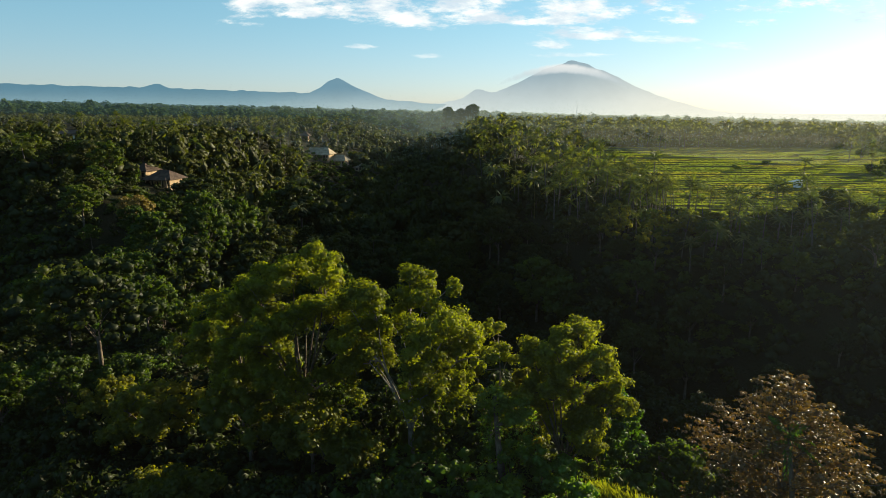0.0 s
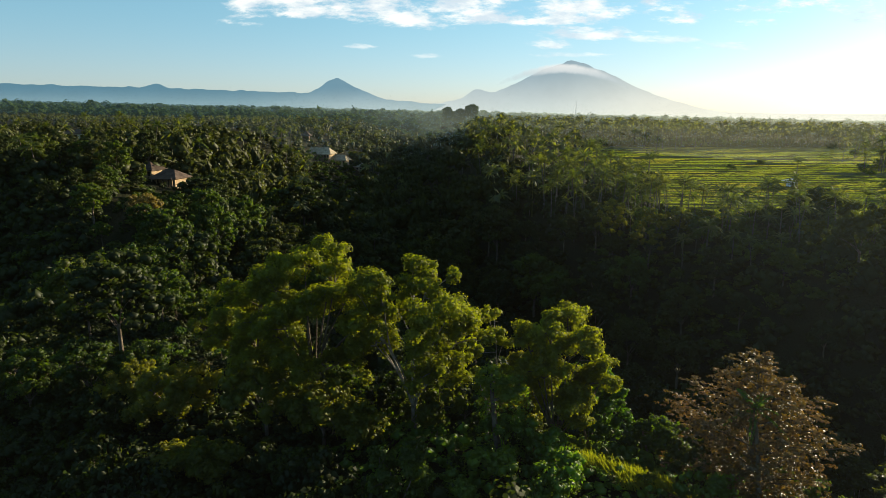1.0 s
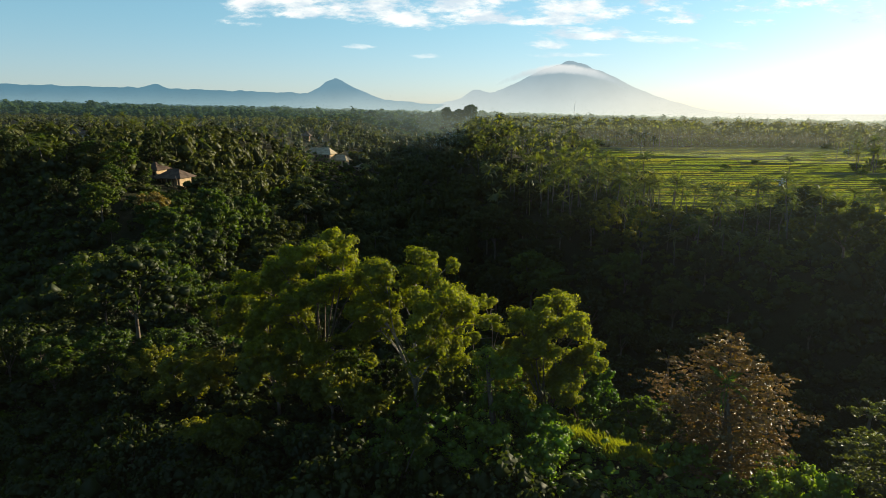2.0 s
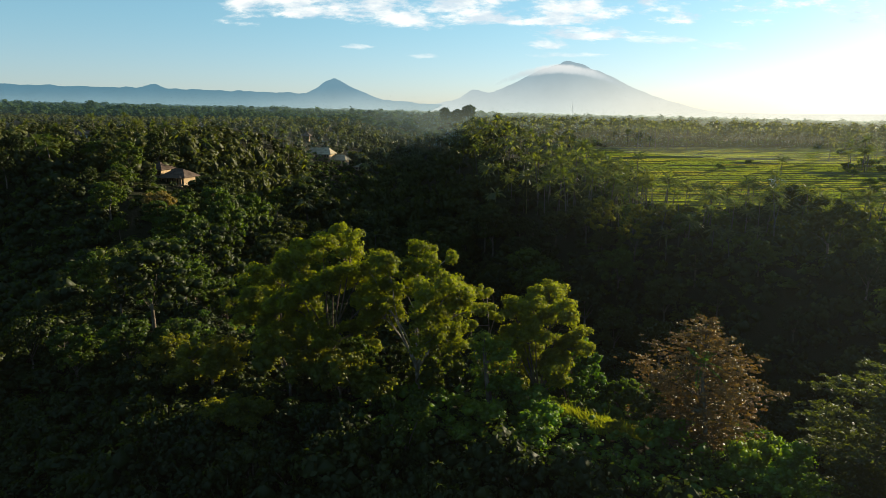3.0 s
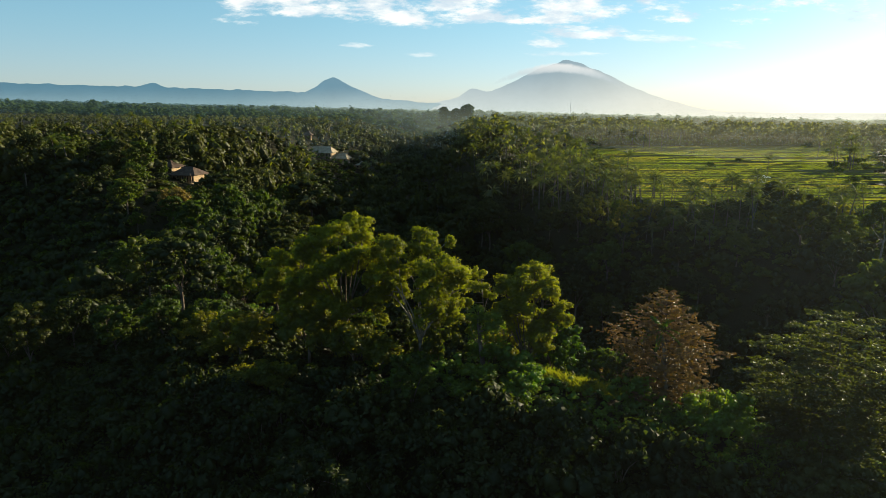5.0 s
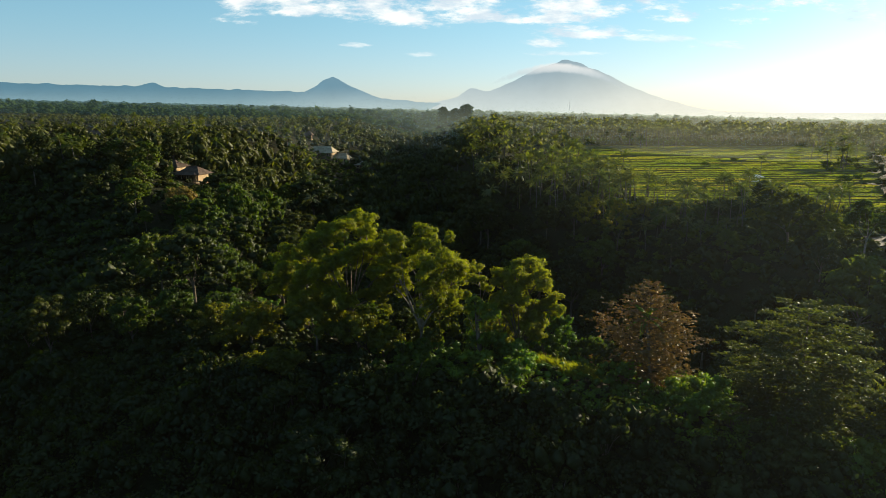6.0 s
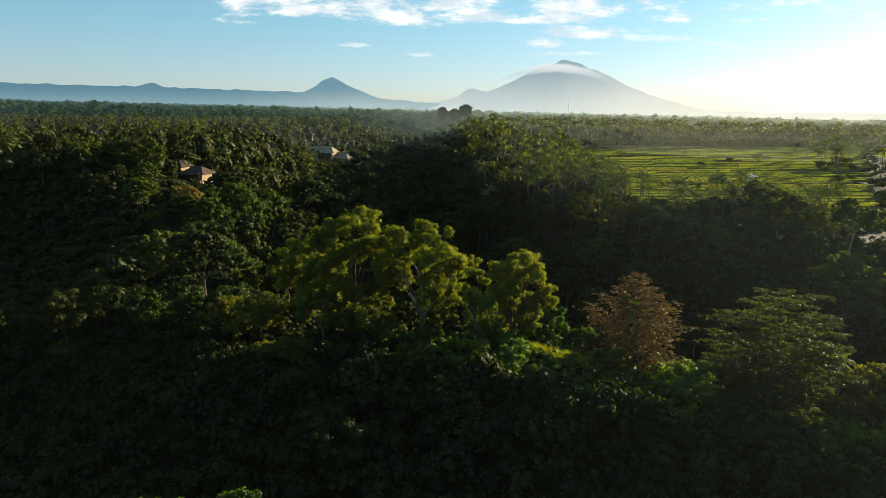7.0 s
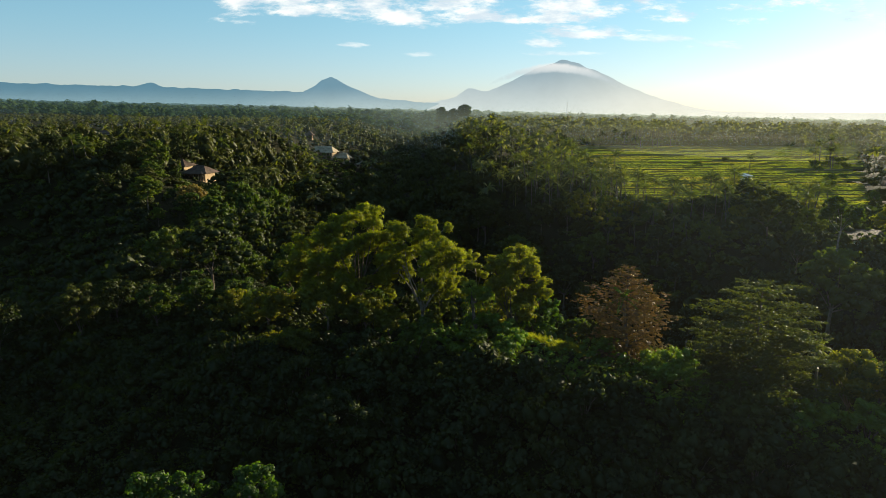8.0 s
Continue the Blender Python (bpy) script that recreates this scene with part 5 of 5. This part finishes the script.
def house(name, x, y, turn, w, d, wall, rise, ridge, tile, plaster, label, openings=4, z=None, porch=False, base=1.2):
    """A house: plinth, walls pierced by windows, hipped roof with a ridge cap, and a porch if it has one."""
    ob = tagged(new(name), label, "house")
    z = ground_at(x, y) + 0.3 if z is None else z
    ob.matrix_world = pose(x, y, z, 0, 0, turn)
    part("plinth", box(bmesh.new(), -w / 2 - 0.3, w / 2 + 0.3, -d / 2 - 0.3, d / 2 + 0.3, -base - 1.5, 0), PLASTER, ob, "plastered stone plinth")
    bm = bmesh.new()
    t = 0.25
    box(bm, -w / 2, w / 2, d / 2 - t, d / 2, 0, wall)
    box(bm, -w / 2, -w / 2 + t, -d / 2 + t, d / 2 - t, 0, wall)
    box(bm, w / 2 - t, w / 2, -d / 2 + t, d / 2 - t, 0, wall)
    step = w / openings
    for k in range(openings + 1):
        c = -w / 2 + k * step
        box(bm, max(-w / 2, c - step * 0.22), min(w / 2, c + step * 0.22), -d / 2, -d / 2 + t, 0.0, wall - 0.5)
    box(bm, -w / 2, w / 2, -d / 2, -d / 2 + t, wall - 0.5, wall)
    part("wall", bm, plaster, ob)
    for k in range(openings):
        c = -w / 2 + (k + 0.5) * step
        half = step * 0.28
        win = part("window", box(bmesh.new(), c - half, c + half, -d / 2 + 0.02, -d / 2 + 0.10, 0.75, 0.83), TIMBER, ob)
        bm = bmesh.new()
        for x0, x1, z0, z1 in ((c - half, c - half + 0.09, 0.83, wall - 0.5), (c + half - 0.09, c + half, 0.83, wall - 0.5), (c - half + 0.09, c + half - 0.09, wall - 0.59, wall - 0.5), (c - 0.04, c + 0.04, 0.83, wall - 0.59)):
            box(bm, x0, x1, -d / 2 + 0.04, -d / 2 + 0.12, z0, z1)
        part("frame", bm, TIMBER, win)
        part("pane", box(bmesh.new(), c - half, c + half, -d / 2 + 0.13, -d / 2 + 0.15, 0.8, wall - 0.5), GLASS, win)
        part("sill_wall", box(bmesh.new(), c - half, c + half, -d / 2 + 0.02, -d / 2 + 0.2, 0, 0.75), plaster, ob)
    roof = part("roof", roof_shape(w + 2.8, d + 2.8, rise, ridge), tile, ob)
    roof.location = (0, 0, wall + 0.22)
    part("ridge_cap", (*tube([(-ridge / 2 - 0.2, 0, rise), (0, 0, rise + 0.03), (ridge / 2 + 0.2, 0, rise)], [0.16, 0.16, 0.16], 6), 1), tile, roof)
    if porch:
        for k in range(5):
            c = -w / 2 + k * w / 4
            part("column", (*tube([(c, -d / 2 - 1.6, -base), (c, -d / 2 - 1.6, wall * 0.5), (c, -d / 2 - 1.6, wall + 0.1)], [0.16, 0.14, 0.16], 8), 1), PLASTER, ob)
        part("balcony", box(bmesh.new(), -w / 2 - 0.2, w / 2 + 0.2, -d / 2 - 1.9, -d / 2 - 0.32, -0.25, -0.05), PLASTER, ob)
        bm = bmesh.new()
        box(bm, -w / 2, w / 2, -d / 2 - 1.85, -d / 2 - 1.78, 0.85, 0.93)
        for k in range(17):
            c = -w / 2 + k * w / 16
            box(bm, c - 0.03, c + 0.03, -d / 2 - 1.84, -d / 2 - 1.79, -0.05, 0.85)
        part("railing", bm, TIMBER, ob)
        lean = part("porch_roof", roof_shape(w + 1.0, 3.6, 0.9, w - 2.0), tile, ob)
        lean.location = (0, -d / 2 - 0.9, wall + 0.1)
    return ob


house("house", -99.0, 232.0, -14, 8.5, 7.0, 3.0, 2.8, 3.6, TILE, PLASTER, "two-roofed villa with cream walls and brown tiled hips", 4, porch=True)
house("house", -108.0, 234.5, -14, 7.0, 6.0, 2.8, 2.6, 2.2, TILE, PLASTER, "brown-roofed wing beside the villa", 3)
house("house", -84.0, 442.0, -12, 17.0, 10.0, 2.9, 4.2, 13.0, TILE_GREY, PLASTER, "long villa under a weathered grey-brown tiled roof", 8, porch=True, z=None)
house("house", -70.5, 445.0, -12, 9.0, 8.0, 2.9, 3.6, 6.0, TILE_GREY, PLASTER, "lower wing of the long villa", 4)
house("house", -58.5, 452.0, 20, 7.0, 6.5, 2.4, 3.4, 1.0, TILE_GREY, PLASTER, "small pavilion with a steep pointed grey roof", 3)
house("house", -194.0, 341.0, 8, 11.0, 7.0, 3.4, 1.8, 7.0, TILE, WHITE, "grey-walled house half hidden by palms", 4)
house("shed", -141.0, 314.0, 10, 3.4, 3.0, 2.4, 0.6, 2.0, WHITE, WHITE, "small shed with a bright metal roof", 1)
house("house", -195.0, 303.0, 0, 15.0, 5.0, 2.2, 0.9, 12.0, TILE_GREY, PLASTER, "long low house on a terrace under palms", 6)
house("pavilion", -102.0, 483.0, 0, 4.5, 4.5, 2.4, 3.4, 0.5, TILE, TIMBER, "small thatched pavilion among the trees", 2)
house("hut", 148.0, 268.0, 15, 2.4, 2.2, 2.2, 0.8, 1.2, WHITE, WHITE, "small pale field hut among the paddies", 1, base=0.4)


def villa(x, y):
    """A white flat-roofed villa on the gorge's rim: two storeys set back, terrace and parapets."""
    ob = tagged(new("villa"), "white flat-roofed villa with terraces on the gorge rim", "house")
    z = ground_at(x, y) - 1.2
    ob.matrix_world = pose(x, y, z, 0, 0, 24)
    part("terrace", box(bmesh.new(), -12, 12, -5.5, -1.0, -3.5, 0.3), TILE, ob)
    bm = bmesh.new()
    box(bm, -12, 12, -5.5, -5.3, 0.3, 1.25)
    box(bm, -12, -11.8, -5.3, -1.0, 0.3, 1.25)
    part("parapet", bm, WHITE, ob)
    part("wall", box(bmesh.new(), -11, 11, 0.2, 7.5, -1.0, 3.6), WHITE, ob)
    part("roof", box(bmesh.new(), -11.8, 11.8, -1.4, 8.0, 3.6, 3.95), TILE, ob, "flat brown roof slab")
    for k in range(7):
        c = -10.5 + 3.5 * k
        part("column", (*tube([(c, -1.1, 0.3), (c, -1.1, 2.0), (c, -1.1, 3.6)], [0.17, 0.15, 0.17], 8), 1), WHITE, ob)
    for k in range(6):
        c = -8.75 + 3.5 * k
        win = part("window", box(bmesh.new(), c - 1.3, c + 1.3, 0.08, 0.2, 2.7, 2.82), TIMBER, ob)
        bm = bmesh.new()
        for x0, x1 in ((c - 1.3, c - 1.2), (c + 1.2, c + 1.3), (c - 0.05, c + 0.05)):
            box(bm, x0, x1, 0.08, 0.18, 0.4, 2.7)
        part("frame", bm, TIMBER, win)
        part("pane", box(bmesh.new(), c - 1.2, c + 1.2, 0.12, 0.17, 0.4, 2.7), GLASS, win)


villa(114.0, 128.0)


for k, (x, y, top, w) in enumerate(((100.5, 121.0, 12.0, 4.0), (109.0, 118.0, 10.6, 3.5), (119.0, 115.0, 10.4, 4.0), (128.0, 116.0, 14.0, 5.0), (94.0, 124.0, 15.0, 6.0))):
    h = up(x, y, top)
    tree("tree", broadleaf(880 + k, h, w, h * 0.3, 16, 130, 0.42, 0.75, 0.18, clump=0.44, low=h * 0.2), BARK_DARK, LEAF, x, y, "small leafy tree in the villa's garden", group="trees before the villa")


def radio_mast(x, y, height):
    """A slim three-legged lattice mast."""
    ob = tagged(new("radio_mast"), "slim steel lattice mast on the horizon", "mast")
    z = ground_at(x, y)
    ob.matrix_world = pose(x, y, z)
    for k in range(3):
        a = k * 2.094
        part("leg", (*tube([(math.cos(a) * 2.4, math.sin(a) * 2.4, -2), (math.cos(a) * 1.4, math.sin(a) * 1.4, height * 0.5), (math.cos(a) * 0.6, math.sin(a) * 0.6, height)], [0.26, 0.22, 0.16], 5), 1), STEEL, ob)
    rungs = []
    for i in range(16):
        r, zz = 2.4 - 1.8 * i / 15, height * i / 15
        for k in range(3):
            a, b = k * 2.094, (k + 1) * 2.094
            rungs.append(tube([(math.cos(a) * r, math.sin(a) * r, zz), (math.cos(b) * r, math.sin(b) * r, min(height, zz + height / 15))], [0.1, 0.1], 4))
    part("bracing", merge(rungs), STEEL, ob)
    part("antenna", (*tube([(0, 0, height - 1), (0, 0, height + 3), (0, 0, height + 7)], [0.2, 0.16, 0.1], 5), 1), STEEL, ob)


radio_mast(413.0, 2000.0, 46.0)


for k in range(9):
    x, y = -95.0 + 4.1 * k, 433.5 + 0.9 * (k % 3)
    tree("shrub", shrub(910 + k, 2.6, 3.4 + 0.5 * (k % 4), 420, 0.42, 8), BARK_DARK, LEAF, x, y, "leafy shrub in front of the long villa", group="shrubs before the long villa", cat="shrub")
